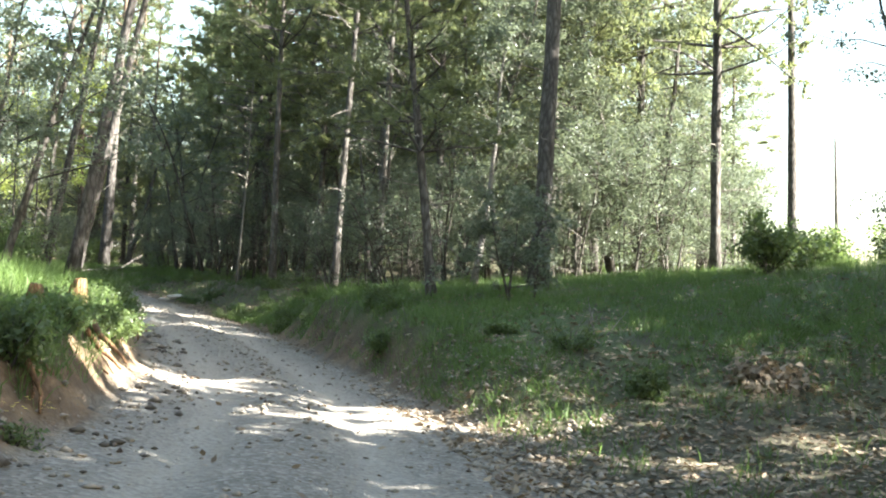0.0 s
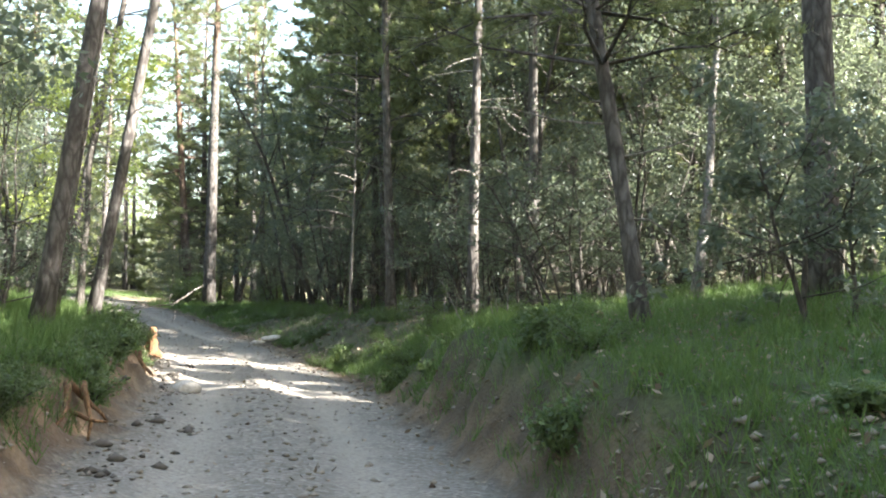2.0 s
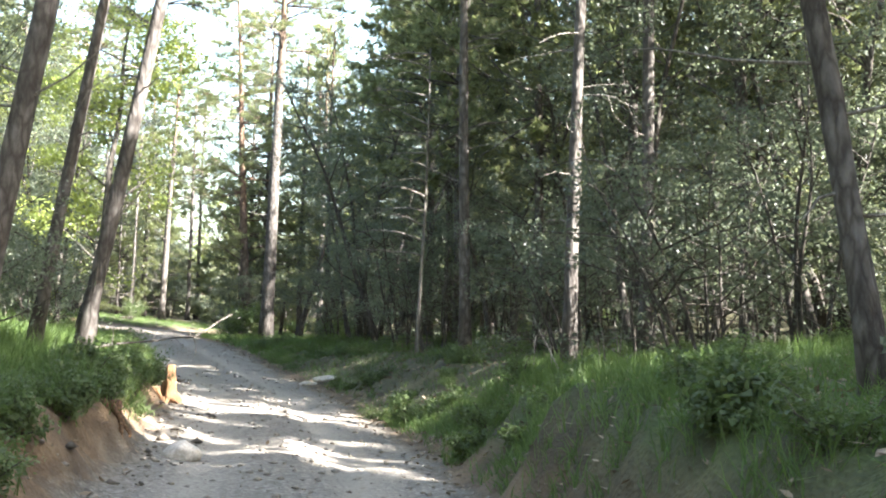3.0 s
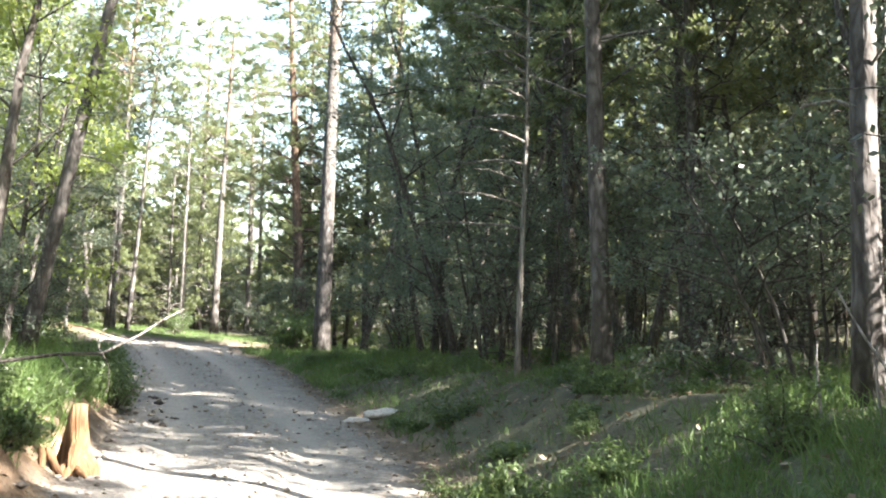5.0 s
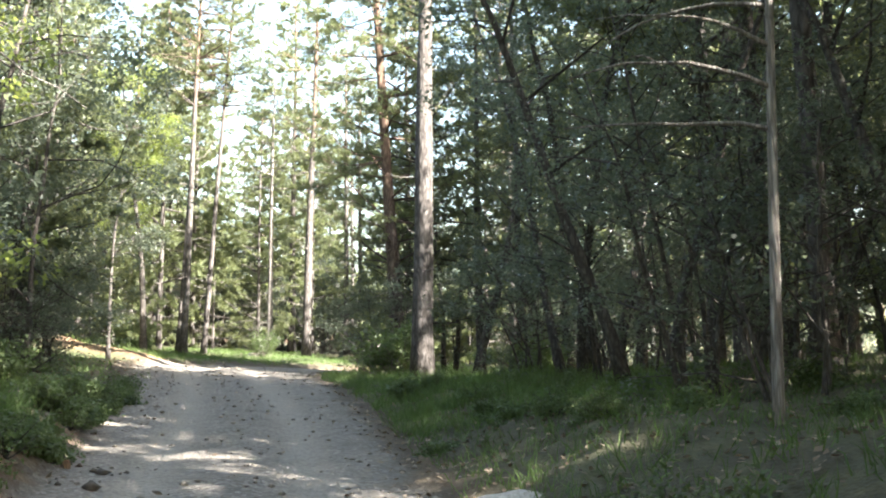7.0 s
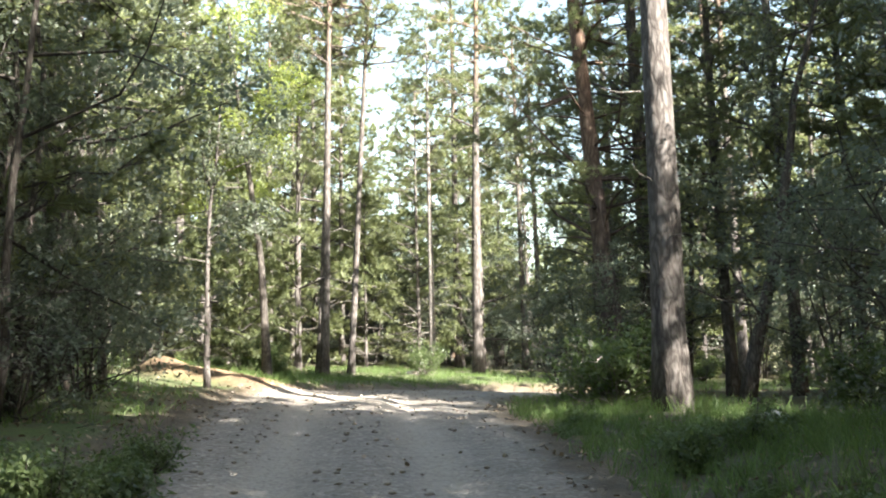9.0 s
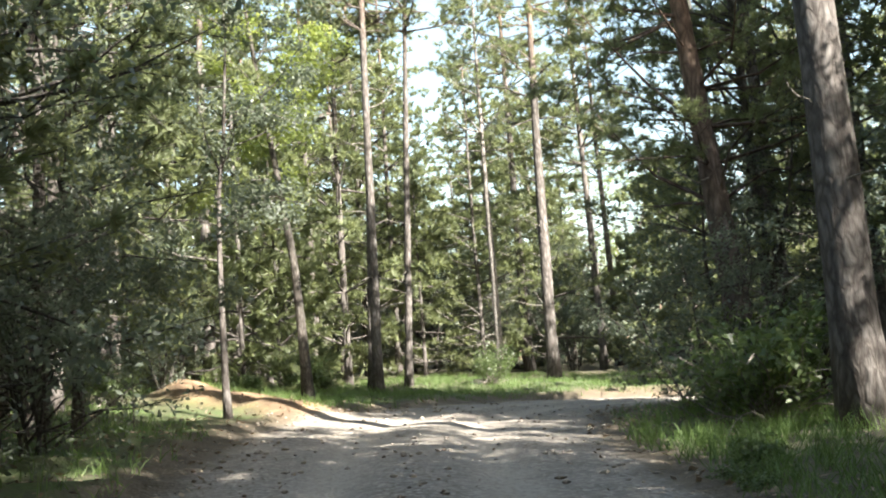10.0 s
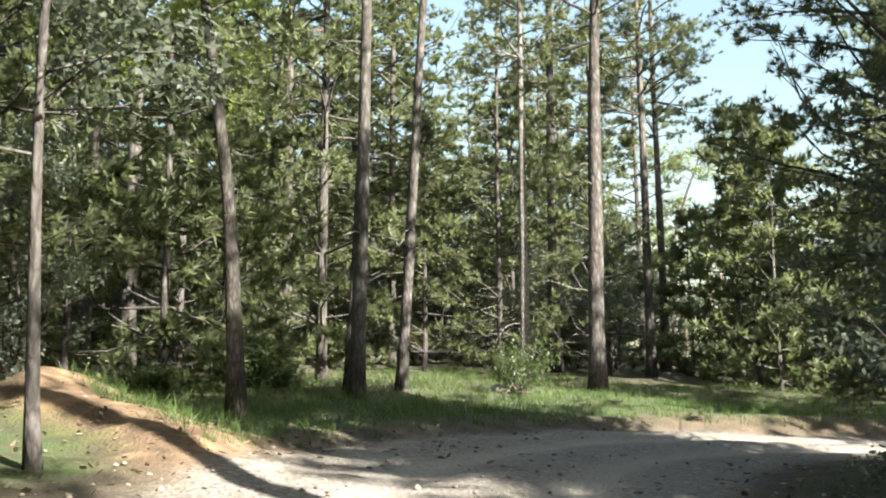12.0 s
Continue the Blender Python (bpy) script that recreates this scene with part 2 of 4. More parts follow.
def road_offset(x, y):
    """Signed distance from the road's middle (right is plus) and the y of the nearest point on it."""
    x, y = np.atleast_1d(np.asarray(x, float)), np.atleast_1d(np.asarray(y, float))
    if x.size <= 64:
        a, ab = LINE[:-1], LINE[1:] - LINE[:-1]
        p = np.stack([x.ravel(), y.ravel()], 1)[:, None] - a[None]
        t = np.clip((p * ab).sum(2) / (ab * ab).sum(1), 0, 1)
        q = p - t[..., None] * ab
        dist = np.hypot(q[..., 0], q[..., 1])
        k, r = dist.argmin(1), np.arange(x.size)
        side = np.where(q[r, k, 0] * ab[k, 1] - q[r, k, 1] * ab[k, 0] >= 0, 1.0, -1.0)
        return (dist[r, k] * side).reshape(x.shape), (a[k, 1] + t[r, k] * ab[k, 1]).reshape(x.shape)
    best, sign, near = np.full(x.shape, 1e9), np.ones(x.shape), np.zeros(x.shape)
    for (ax, ay), (bx, by) in zip(LINE[:-1], LINE[1:]):
        dx, dy = bx - ax, by - ay
        t = np.clip(((x - ax) * dx + (y - ay) * dy) / (dx * dx + dy * dy), 0, 1)
        px, py = ax + t * dx, ay + t * dy
        d = np.hypot(x - px, y - py)
        hit = d < best
        best = np.where(hit, d, best)
        sign = np.where(hit, np.where((x - px) * dy - (y - py) * dx >= 0, 1.0, -1.0), sign)
        near = np.where(hit, py, near)
    return best * sign, near


def wave(x, y, k, seed):
    return (np.sin(k * x + 1.3 * seed) * np.cos(0.8 * k * y + 2.1 * seed) + np.sin(0.63 * k * (x + y) + seed * 0.7) * np.cos(1.17 * k * (x - 0.6 * y) + seed)
            + 0.5 * np.sin(2.3 * k * x - 1.9 * k * y + seed)) / 2.5


def step(a, b, x):
    t = np.clip((x - a) / (b - a), 0, 1)
    return t * t * (3 - 2 * t)


LEFT_Y, LEFT_H = (-10, 4, 12, 24, 29, 33, 42, 46, 60, 64.5, 66.5, 75), (0.3, 0.55, 0.62, 0.65, 0.6, 0.55, 0.45, 0.15, 0.12, 0.12, 0.3, 0.3)
RIGHT_Y, RIGHT_H = (-10, 9, 12, 14, 17, 20, 25, 29, 37, 45, 50, 60, 70), (0.1, 0.15, 0.35, 0.75, 1.1, 1.2, 1.2, 1.0, 0.7, 0.32, 0.1, 0.1, 0.3)
RIGHT_RUN_Y, RIGHT_RUN = (10, 17, 23, 29, 60), (1.5, 0.95, 0.95, 2.4, 2.2)
RISE_Y, RISE = (-10, 6, 14, 22, 28, 40, 45, 50, 60, 70), (0.02, 0.05, 0.16, 0.19, 0.15, 0.16, 0.12, 0.04, 0.04, 0.02)
HALF_Y, HALF_L, HALF_R = (-10, 8, 14, 20, 30, 40, 48, 56, 70), (1.7, 1.8, 1.75, 1.65, 1.6, 1.7, 2.0, 2.4, 2.0), (2.2, 2.2, 1.9, 1.65, 1.7, 1.7, 1.9, 2.3, 2.0)


def height(x, y, full=False):
    x, y = np.atleast_1d(np.asarray(x, float)), np.atleast_1d(np.asarray(y, float))
    d, ny = road_offset(x, y)
    xc, yc = np.clip(x, -70, 40), np.clip(y, -30, 105)
    z = -0.23 - 0.0933 * xc + 0.0619 * yc + np.interp(yc, (-10, 0, 10, 20, 33, 41, 50, 56, 65, 72, 90), (0.2, 0.23, 0.05, -0.1, -0.25, -0.22, 0.08, 0.08, -0.1, -0.35, -0.2))
    wob = 0.16 * wave(x, y, 1.7, 3) + 0.12 * wave(x, y, 4.6, 12) + 0.06 * wave(x, y, 8.5, 15)
    hl, hr = np.interp(ny, HALF_Y, HALF_L) + wob, np.interp(ny, HALF_Y, HALF_R) + 0.9 * wob
    lh, rh = np.interp(ny, LEFT_Y, LEFT_H), np.interp(ny, RIGHT_Y, RIGHT_H)
    lift_l = step(0.0, 0.62 + 0.2 * wave(x, y, 1.1, 5), -d - hl) * lh * (1 + 0.22 * wave(x, y, 0.9, 1)) + np.interp(ny, (0, 8, 32, 42, 50), (0.06, 0.12, 0.12, 0.06, 0.03)) * np.clip(-d - hl - 0.5, 0, 6)
    lift_r = step(0.0, np.interp(ny, RIGHT_RUN_Y, RIGHT_RUN) * (1 + 0.25 * wave(x, y, 0.8, 7)), d - hr) * rh * (1 + 0.12 * wave(x, y, 0.8, 2)) + np.interp(ny, RISE_Y, RISE) * np.clip(d - hr - 1.0, 0, 14)
    off = step(-0.1, 0.9, np.abs(d) - np.where(d < 0, hl, hr))
    rut = np.exp(-((np.abs(d + 0.05) - 0.78) / 0.26) ** 2) * (1 - off)
    z = z + lift_l + lift_r - 0.05 * rut + 0.03 * (1 - off) * np.exp(-(d / 0.35) ** 2)
    z = z + off * (0.09 * wave(x, y, 0.9, 4) + 0.04 * wave(x, y, 3.1, 6)) + 0.018 * wave(x, y, 4.3, 8) + (1 - off) * 0.02 * wave(x, y, 2.1, 9)
    # the earth mound at the outside of the bend
    along, across = -0.9 * (x + 26.0) + 0.44 * (y - 56.0), 0.44 * (x + 26.0) + 0.9 * (y - 56.0)
    ridge = np.exp(-((across - 0.25 * np.sin(along)) / np.where(across < 0, 0.45, 1.1)) ** 2) * step(-0.6, 0.6, along) * (1 - step(6.0, 9.0, along))
    z = z + ridge * (0.14 + 0.045 * np.clip(along, 0, 7))
    if not full:
        return z
    track = 1 - step(-0.35, 0.35, np.abs(d) - np.where(d < 0, hl, hr))
    soil = np.maximum(step(-0.15, 0.1, -d - hl) * (1 - step(0.35, 0.75, -d - hl)) * np.clip(2.5 * lh - 0.55, 0, 0.9), step(-0.3, 0.3, d - hr) * (1 - step(0.2, 0.75, d - hr)) * np.clip(rh * 0.9, 0, 0.8) * (0.75 + 0.35 * wave(x, y, 1.9, 11)))
    soil = np.maximum(soil, np.clip(1.5 * ridge, 0, 1))
    grass = np.where(d < 0, step(0.4, 0.9, -d - hl) * (1 - step(5, 9, -d)), step(0.25, 1.0, d - hr) * (1 - step(16, 26, d)))
    grass = np.maximum(grass * np.where(d > 0, np.interp(ny, (11, 15, 26, 30), (0.2, 1.0, 1.0, 0.35)), 1.0), 0.25 * step(6, 11, np.abs(d)))
    return z, track, soil, grass, rut * track


def on_ridge(x, y):
    along, across = -0.9 * (x + 26.0) + 0.44 * (y - 56.0), 0.44 * (x + 26.0) + 0.9 * (y - 56.0)
    return (along > -2.0) & (along < 8.0) & (across > -2.2) & (across < 0.4)


def ground_z(x, y):
    return float(height(x, y)[0])


def build_ground():
    def lines(a, b, stepsize, lo, hi):
        mid = np.arange(a, b + 1e-6, stepsize)
        grow = np.cumsum(stepsize * 1.35 ** np.arange(1, 24))
        return np.concatenate([(a - grow[grow < a - lo])[::-1], mid, b + grow[grow < hi - b]])
    xs, ys = lines(-34, 10, 0.22, -1500, 1500), lines(2, 74, 0.24, -1500, 1500)
    gx, gy = np.meshgrid(xs, ys)
    z, track, soil, grass, rut = height(gx.ravel(), gy.ravel(), True)
    nx, ny = len(xs), len(ys)
    i = np.arange(nx * ny).reshape(ny, nx)
    quads = np.stack([i[:-1, :-1], i[:-1, 1:], i[1:, 1:], i[1:, :-1]], -1).reshape(-1, 4)
    me = bpy.data.meshes.new("ground")
    me.vertices.add(nx * ny)
    me.vertices.foreach_set("co", np.stack([gx.ravel(), gy.ravel(), z], 1).ravel())
    me.loops.add(quads.size)
    me.loops.foreach_set("vertex_index", quads.ravel().astype(np.int32))
    me.polygons.add(len(quads))
    me.polygons.foreach_set("loop_start", np.arange(0, quads.size, 4, dtype=np.int32))
    me.update(calc_edges=True)
    me.shade_smooth()
    for name, val in (("track", track), ("soil", soil), ("grass", grass), ("rut", rut)):
        me.attributes.new(name, "FLOAT", "POINT").data.foreach_set("value", val.astype(np.float32))
    me.materials.append(GROUND)
    return tagged(new("ground", me), "forest ground with a pale stony dirt track and earth banks", "ground", kind="structure")


build_ground()


# ---- trees ----
def limb(rng, start, way, length, bend=0.25, n=6, sag=0.0):
    pts, p, w = [np.array(start, float)], np.array(start, float), unit(np.array(way, float))
    for k in range(n):
        w = unit(w + rng.normal(0, bend, 3) + np.array((0, 0, -sag)))
        p = p + w * length / n
        pts.append(p.copy())
    return np.array(pts)


def tufts(rng, geo, centers, ways, per, length, width):
    n = len(centers)
    c = np.repeat(centers, per, 0)
    w = unit(np.repeat(ways, per, 0) * 0.8 + rng.normal(0, 0.6, (n * per, 3)))
    tip = c + w * length * rng.uniform(0.6, 1.2, (n * per, 1))
    side = unit(np.cross(w, rng.normal(0, 1, (n * per, 3)))) * width
    geo.tris(c, tip, side)


def trunk_line(h, lean, rng, wob=0.06, n=14):
    t = np.linspace(0, 1, n)
    x = lean[0] * t + wob * np.sin(t * 5 + rng.uniform(0, 6)) * t
    y = lean[1] * t + wob * np.sin(t * 4 + rng.uniform(0, 6)) * t
    return np.stack([x, y, -0.35 + (h + 0.35) * t], 1)


def pine(m, seed, h=15.0, dia=0.3, crown=0.5, reach=2.3, lean=(0, 0), label="", group="pines of the wood", bark=None, dead=10, dense=1.0, single=False, needle=(12, 0.2, 0.02)):
    rng = np.random.default_rng(seed)
    tree = thing("pine_tree", m, label or "tall pine with fissured grey bark and tufted crown", "tree", group)
    line = trunk_line(h, lean, rng)
    t = np.linspace(0, 1, len(line))
    g, gn = Geo(), Geo()
    rad = dia / 2 * (1.0 - 0.82 * t ** 1.2) + dia * 0.22 * np.exp(-t * h / 0.35)
    g.tube(line, rad[:, None] * (1 + 0.07 * rng.normal(0, 1, (len(t), 10))), 10)
    at = lambda s: np.array([np.interp(s, t, line[:, k]) for k in range(3)])
    stubs = []
    for _ in range(dead):
        s = rng.uniform(min(0.12, crown), crown + 0.08)
        a = rng.uniform(0, 6.28)
        pts = limb(rng, at(s), (math.cos(a), math.sin(a), rng.uniform(-0.1, 0.5)), rng.uniform(0.5, 1.7), 0.22, 5, 0.05)
        gd = Geo() if single else g
        gd.slot = 0 if single else 1
        gd.tube(pts, np.linspace(0.016, 0.004, len(pts)), 4, False)
        stubs.append(gd)
    g.slot = 0
    cen, way = [], []
    s = crown
    while s < 0.985:
        f = (s - crown) / (1 - crown)
        for _ in range(rng.integers(3, 6)):
            a = rng.uniform(0, 6.28)
            ln = reach * (0.45 + 0.75 * math.sin(math.pi * min(1, 0.28 + 0.72 * f))) * rng.uniform(0.6, 1.15) * (1 - 0.4 * f)
            pts = limb(rng, at(s), (math.cos(a), math.sin(a), rng.uniform(-0.15, 0.45)), ln, 0.2, 5, -0.03)
            g.tube(pts[[0, 2, 3, 5]], np.linspace(0.024 * ln / 2 + 0.006, 0.006, 4), 3, False)
            k = int((9 + 13 * ln / 2) * dense)
            # side twigs spread flat from the limb and carry the tufts
            twigs = 3 + int(1.5 * ln)
            ahead = unit(pts[-1] - pts[0])
            across = unit(np.cross(ahead, (0, 0, 1)))
            u = rng.uniform(0.25, 1.0, twigs)
            root = np.stack([np.interp(5 * u, range(6), pts[:, q]) for q in range(3)], 1)
            out = unit(0.7 * ahead + across * (rng.uniform(0.3, 1.1, twigs) * rng.choice((-1, 1), twigs))[:, None] + np.array((0, 0, 1)) * rng.uniform(-0.15, 0.25, twigs)[:, None])
            span = ln * rng.uniform(0.2, 0.42, twigs) * (1.25 - 0.5 * u)
            if single:
                for q in range(twigs):
                    g.tube([root[q], root[q] + out[q] * span[q]], [0.009, 0.004], 3, False)
            pick = rng.integers(0, twigs, k)
            along = rng.uniform(0.1, 1.0, k) ** 0.7 * span[pick]
            cen.append(root[pick] + out[pick] * along[:, None] + rng.normal(0, 0.075, (k, 3)) * (1, 1, 0.6))
            way.append(unit(out[pick] + np.array((0, 0, 0.35)) + rng.normal(0, 0.3, (k, 3))))
        s += 0.62 / h
    tufts(rng, gn, np.concatenate(cen), np.concatenate(way), *needle)
    part("trunk", g, (bark or PINE_BARK, DEAD_WOOD), tree, smooth=True)
    if single:
        for gd in stubs:
            part("dead_branch", gd, DEAD_WOOD, tree, "bare grey dead branch")
    part("crown", gn, NEEDLES, tree, "tufted green pine needles")
    return tree


def leaf_cloud(rng, geo, centers, radius, per, size, fine=False):
    n = len(centers)
    off = unit(rng.normal(0, 1, (n * per, 3))) * (rng.uniform(0, 1, (n * per, 1)) ** 0.5) * np.repeat(radius, per)[:, None]
    c = np.repeat(centers, per, 0) + off * (1, 1, 0.7)
    nrm = unit(off * 0.6 / (np.repeat(radius, per)[:, None] + 1e-6) + rng.normal(0, 0.55, off.shape) + np.array((0, 0, 0.55)))
    u = unit(np.cross(nrm, rng.normal(0, 1, off.shape)))
    sz = size * rng.uniform(0.6, 1.3, (n * per, 1))
    if fine:
        geo.quads(c, u * sz, np.cross(nrm, u) * sz * 0.5)
    else:
        geo.tris(c - u * sz, c + u * sz, np.cross(nrm, u) * sz * 0.6)


def oak(m, seed, h=7.0, stems=1, spread=2.4, dia=0.16, leaf=0.078, leaves_n=4000, low=0.3, label="", group="oaks of the undergrowth", leaves=None, bark=None, name="oak_tree", tilt=0.12, twigs=9, fine=False, crook=0.085):
    rng = np.random.default_rng(seed)
    tree = thing(name, m, label or "small oak with grey-green leaves among the pines", "tree", group)
    gt, gl = Geo(), Geo()
    cen = []
    for s in range(stems):
        a = rng.uniform(0, 6.28)
        hh = h * rng.uniform(0.72, 0.95)
        way = (math.cos(a) * tilt * (1.4 if stems > 1 else 1), math.sin(a) * tilt * (1.4 if stems > 1 else 1), 1)
        base = np.array((math.cos(a), math.sin(a), 0)) * (0.22 * (stems > 1)) + (0, 0, -0.25)
        pts = limb(rng, base, way, hh, crook, 9, -0.03)
        r = dia / 2 / math.sqrt(stems) * 1.25
        gt.tube(pts, np.linspace(r, r * 0.22, len(pts)) + r * 0.5 * np.exp(-np.arange(len(pts)) * 2.0), 7)
        for k in range(int(twigs * 2.2 / math.sqrt(stems)) + 3):
            f = low + (1 - low) * rng.uniform(0, 1) ** 0.8
            st = np.array([np.interp(f * 9, range(10), pts[:, q]) for q in range(3)])
            b = rng.uniform(0, 6.28)
            ln = spread * (1.1 - 0.5 * f) * rng.uniform(0.5, 1.15)
            br = limb(rng, st, (math.cos(b), math.sin(b), rng.uniform(0.05, 0.8)), ln, 0.22, 5, -0.02)
            gt.tube(br[[0, 2, 3, 5]], np.linspace(0.016 * ln / 2 + 0.004, 0.004, 4), 3, False)
            for q in (3, 5):
                cen.append(br[q] + rng.normal(0, 0.12 * spread / 2, 3))
            if rng.uniform() < 0.6:
                cen.append(br[4] + rng.normal(0, 0.3 * spread / 2, 3))
        cen.append(pts[-1])
    cen = np.array(cen)
    leaf_cloud(rng, gl, cen, rng.uniform(0.22, 0.52, len(cen)) * spread / 2.2, max(4, leaves_n // len(cen)), leaf, fine)
    part("trunk", gt, bark or OAK_BARK, tree, smooth=True)
    part("crown", gl, leaves or OAK_LEAVES, tree, "small leathery leaves")
    return tree


def shrub(m, seed, h=1.2, width=1.3, leaf=0.05, count=34, per=26, leaves=None, label="", dry=0, group="shrubs along the track"):
    rng = np.random.default_rng(seed)
    ob = thing("shrub", m, label or "low leafy green shrub at the wood's edge", "shrub", group)
    gs, gl = Geo(), Geo()
    cen = []
    for k in range(count):
        a = rng.uniform(0, 6.28)
        out = rng.uniform(0.1, 0.75)
        pts = limb(rng, (0, 0, -0.1), (math.cos(a) * out * width / h, math.sin(a) * out * width / h, 1), h * rng.uniform(0.55, 1.1), 0.18, 5, 0.03)
        gs.tube(pts, np.linspace(0.012, 0.003, 6), 3, False)
        cen += [pts[3], pts[4], pts[5]]
    for k in range(dry):
        a = rng.uniform(0, 6.28)
        pts = limb(rng, (0, 0, -0.05), (math.cos(a), math.sin(a), rng.uniform(0.3, 1.2)), h * rng.uniform(0.8, 1.5), 0.3, 7, 0.02)
        gs.tube(pts, np.linspace(0.016, 0.004, 8), 3, False)
    leaf_cloud(rng, gl, np.array(cen), np.full(len(cen), 0.2 * width), per, leaf * 1.15)
    part("branchwork", gs, DEAD_WOOD if dry else OAK_BARK, ob)
    part("foliage", gl, leaves or SHRUB_LEAVES, ob)
    return ob


def stand(x, y, turn=0.0, size=1.0, tall=1.0):
    return Matrix.Translation((x, y, ground_z(x, y))) @ Matrix.Rotation(turn, 4, "Z") @ Matrix.Diagonal((size, size, size * tall, 1))


# single trees that the track passes
TAKEN = [(-14.6, 51.2), (-9.4, 38.8)]


def lone(kind, x, y, seed, **k):
    TAKEN.append((x, y))
    return kind(stand(x, y), seed, **({"single": True, "needle": (20, 0.155, 0.0115), "dense": 1.3} | k if kind is pine else {"fine": True, "leaf": 0.046} | k))


lone(pine, 2.05, 23.5, 11, h=17, dia=0.42, crown=0.46, reach=2.6, lean=(0.5, 0.2), dead=9, label="tall pine with grey fissured trunk on the clearing's edge")
lone(pine, -0.15, 21.8, 12, h=10, dia=0.2, crown=0.32, reach=2.2, lean=(-1.2, 0.2), dead=12, label="slender pine with low drooping boughs above the bank")
lone(oak, 0.7, 25.6, 13, h=8, dia=0.13, spread=1.7, bark=PALE_BARK, low=0.5, label="thin pale-barked tree behind the slender pine", name="thin_tree")
lone(pine, -7.9, 23.1, 14, h=16, dia=0.25, crown=0.55, lean=(2.3, 0.6), label="dark pine leaning over the bank's grass")
lone(pine, -10.1, 27.7, 15, h=16, dia=0.19, crown=0.6, lean=(2.3, 0.4), label="reddish slender pine leaning beside two others")
lone(pine, -9.25, 27.4, 16, h=16, dia=0.22, crown=0.55, lean=(3.0, 0.2), label="leaning pine with sunlit pale trunk on the grassy bank")
lone(pine, -3.0, 30.4, 17, h=15, dia=0.22, crown=0.5, lean=(0.5, 0.2), dead=12)
lone(pine, -1.9, 31.6, 18, h=15, dia=0.24, crown=0.55, lean=(0.4, 0.2))
lone(pine, -16.8, 54.3, 19, h=19, dia=0.52, crown=0.62, reach=3.0, lean=(0.3, 0.2), dead=12, label="thick old pine with deeply fissured bark beside the track")
lone(oak, -20.0, 60.4, 361, h=5.0, stems=4, spread=2.2, dia=0.2, low=0.12, leaves_n=7000, label="dense dark oak bush at the bend's inner side")
lone(pine, -21.6, 64.4, 366, h=14, dia=0.24, crown=0.12, reach=2.4, dense=2.2, needle=(20, 0.12, 0.009), label="dark pine with boughs down low at the bend")
lone(oak, -19.6, 57.2, 364, h=3.0, stems=5, spread=1.5, dia=0.09, low=0.02, leaf=0.034, leaves_n=9000, label="dense dark bush at the track's inner edge")
lone(oak, -16.6, 57.4, 362, h=10, stems=1, spread=2.7, dia=0.2, low=0.15, leaves_n=6000, label="tall dark oak behind the thick pine")
lone(oak, -19.9, 63.8, 363, h=10, stems=2, spread=2.2, dia=0.18, low=0.1, leaves_n=6000, label="dark oak closing the bend's inner side")
lone(pine, -19.4, 60.9, 20, h=17, dia=0.26, crown=0.32, lean=(-0.1, 0.2))
lone(pine, -19.4, 58.9, 21, h=17, dia=0.42, crown=0.2, reach=2.7, lean=(-1.2, 0), dead=14, dense=3.2, needle=(20, 0.12, 0.008), bark=RED_BARK, label="pine with reddish trunk and broad sunlit boughs at the bend")
lone(pine, -32.1, 72.7, 22, h=14, dia=0.24, crown=0.55, lean=(0, 0.2), bark=PALE_BARK, dead=16, label="pale straight pine with bare dead branches")
lone(pine, -30.0, 72.3, 23, h=17, dia=0.4, crown=0.5, lean=(0.3, 0.2))
lone(pine, -31.2, 65.0, 24, h=18, dia=0.28, crown=0.55, lean=(0.5, 0.1))
lone(pine, -32.0, 65.8, 25, h=17, dia=0.2, crown=0.6, lean=(0.8, 0.1))
lone(pine, -31.6, 66.9, 26, h=17, dia=0.22, crown=0.6, lean=(1.2, 0.1))
lone(oak, -29.1, 59.9, 271, h=10.5, dia=0.19, spread=2.9, tilt=0.03, crook=0.03, low=0.4, leaves_n=13000, leaves=SUNLIT_LEAVES, label="oak beyond the bend with sunlight painted into its yellow-green crown")
lone(oak, -26.6, 55.1, 28, h=7.5, dia=0.1, spread=2.2, low=0.35, crook=0.05, leaves_n=7000, bark=PINE_BARK, label="slender dark oak beside the sunlit earth mound")
lone(pine, -31.7, 79.4, 29, h=16, dia=0.28, crown=0.5)
lone(pine, -32.8, 83.2, 30, h=16, dia=0.3, crown=0.5)
lone(pine, -14.9, 37.2, 31, h=15, dia=0.27, crown=0.5, lean=(3.0, 0.2), dead=18, label="dark leaning pine with long bare dead branches")
lone(pine, 10.4, 32.5, 32, h=17, dia=0.3, crown=0.6, lean=(-0.2, 0), dead=5)
lone(oak, 1.5, 20.3, 33, h=2.6, stems=3, spread=1.3, dia=0.09, low=0.15, leaf=0.045, leaves_n=4500, label="young oak bush growing before the tall pine")
for k, (xx, yy) in enumerate(((3.2, 33.0), (5.6, 34.5), (7.6, 36.4), (9.2, 38.8), (4.6, 37.5), (1.6, 35.5))):
    lone(oak, xx, yy, 340 + k, h=12.5 + (k % 3), stems=1 + k % 2, spread=3.1, dia=0.22, low=0.04, leaf=0.052, leaves_n=16000, label="tall leafy oak in sunlight at the wood's edge")
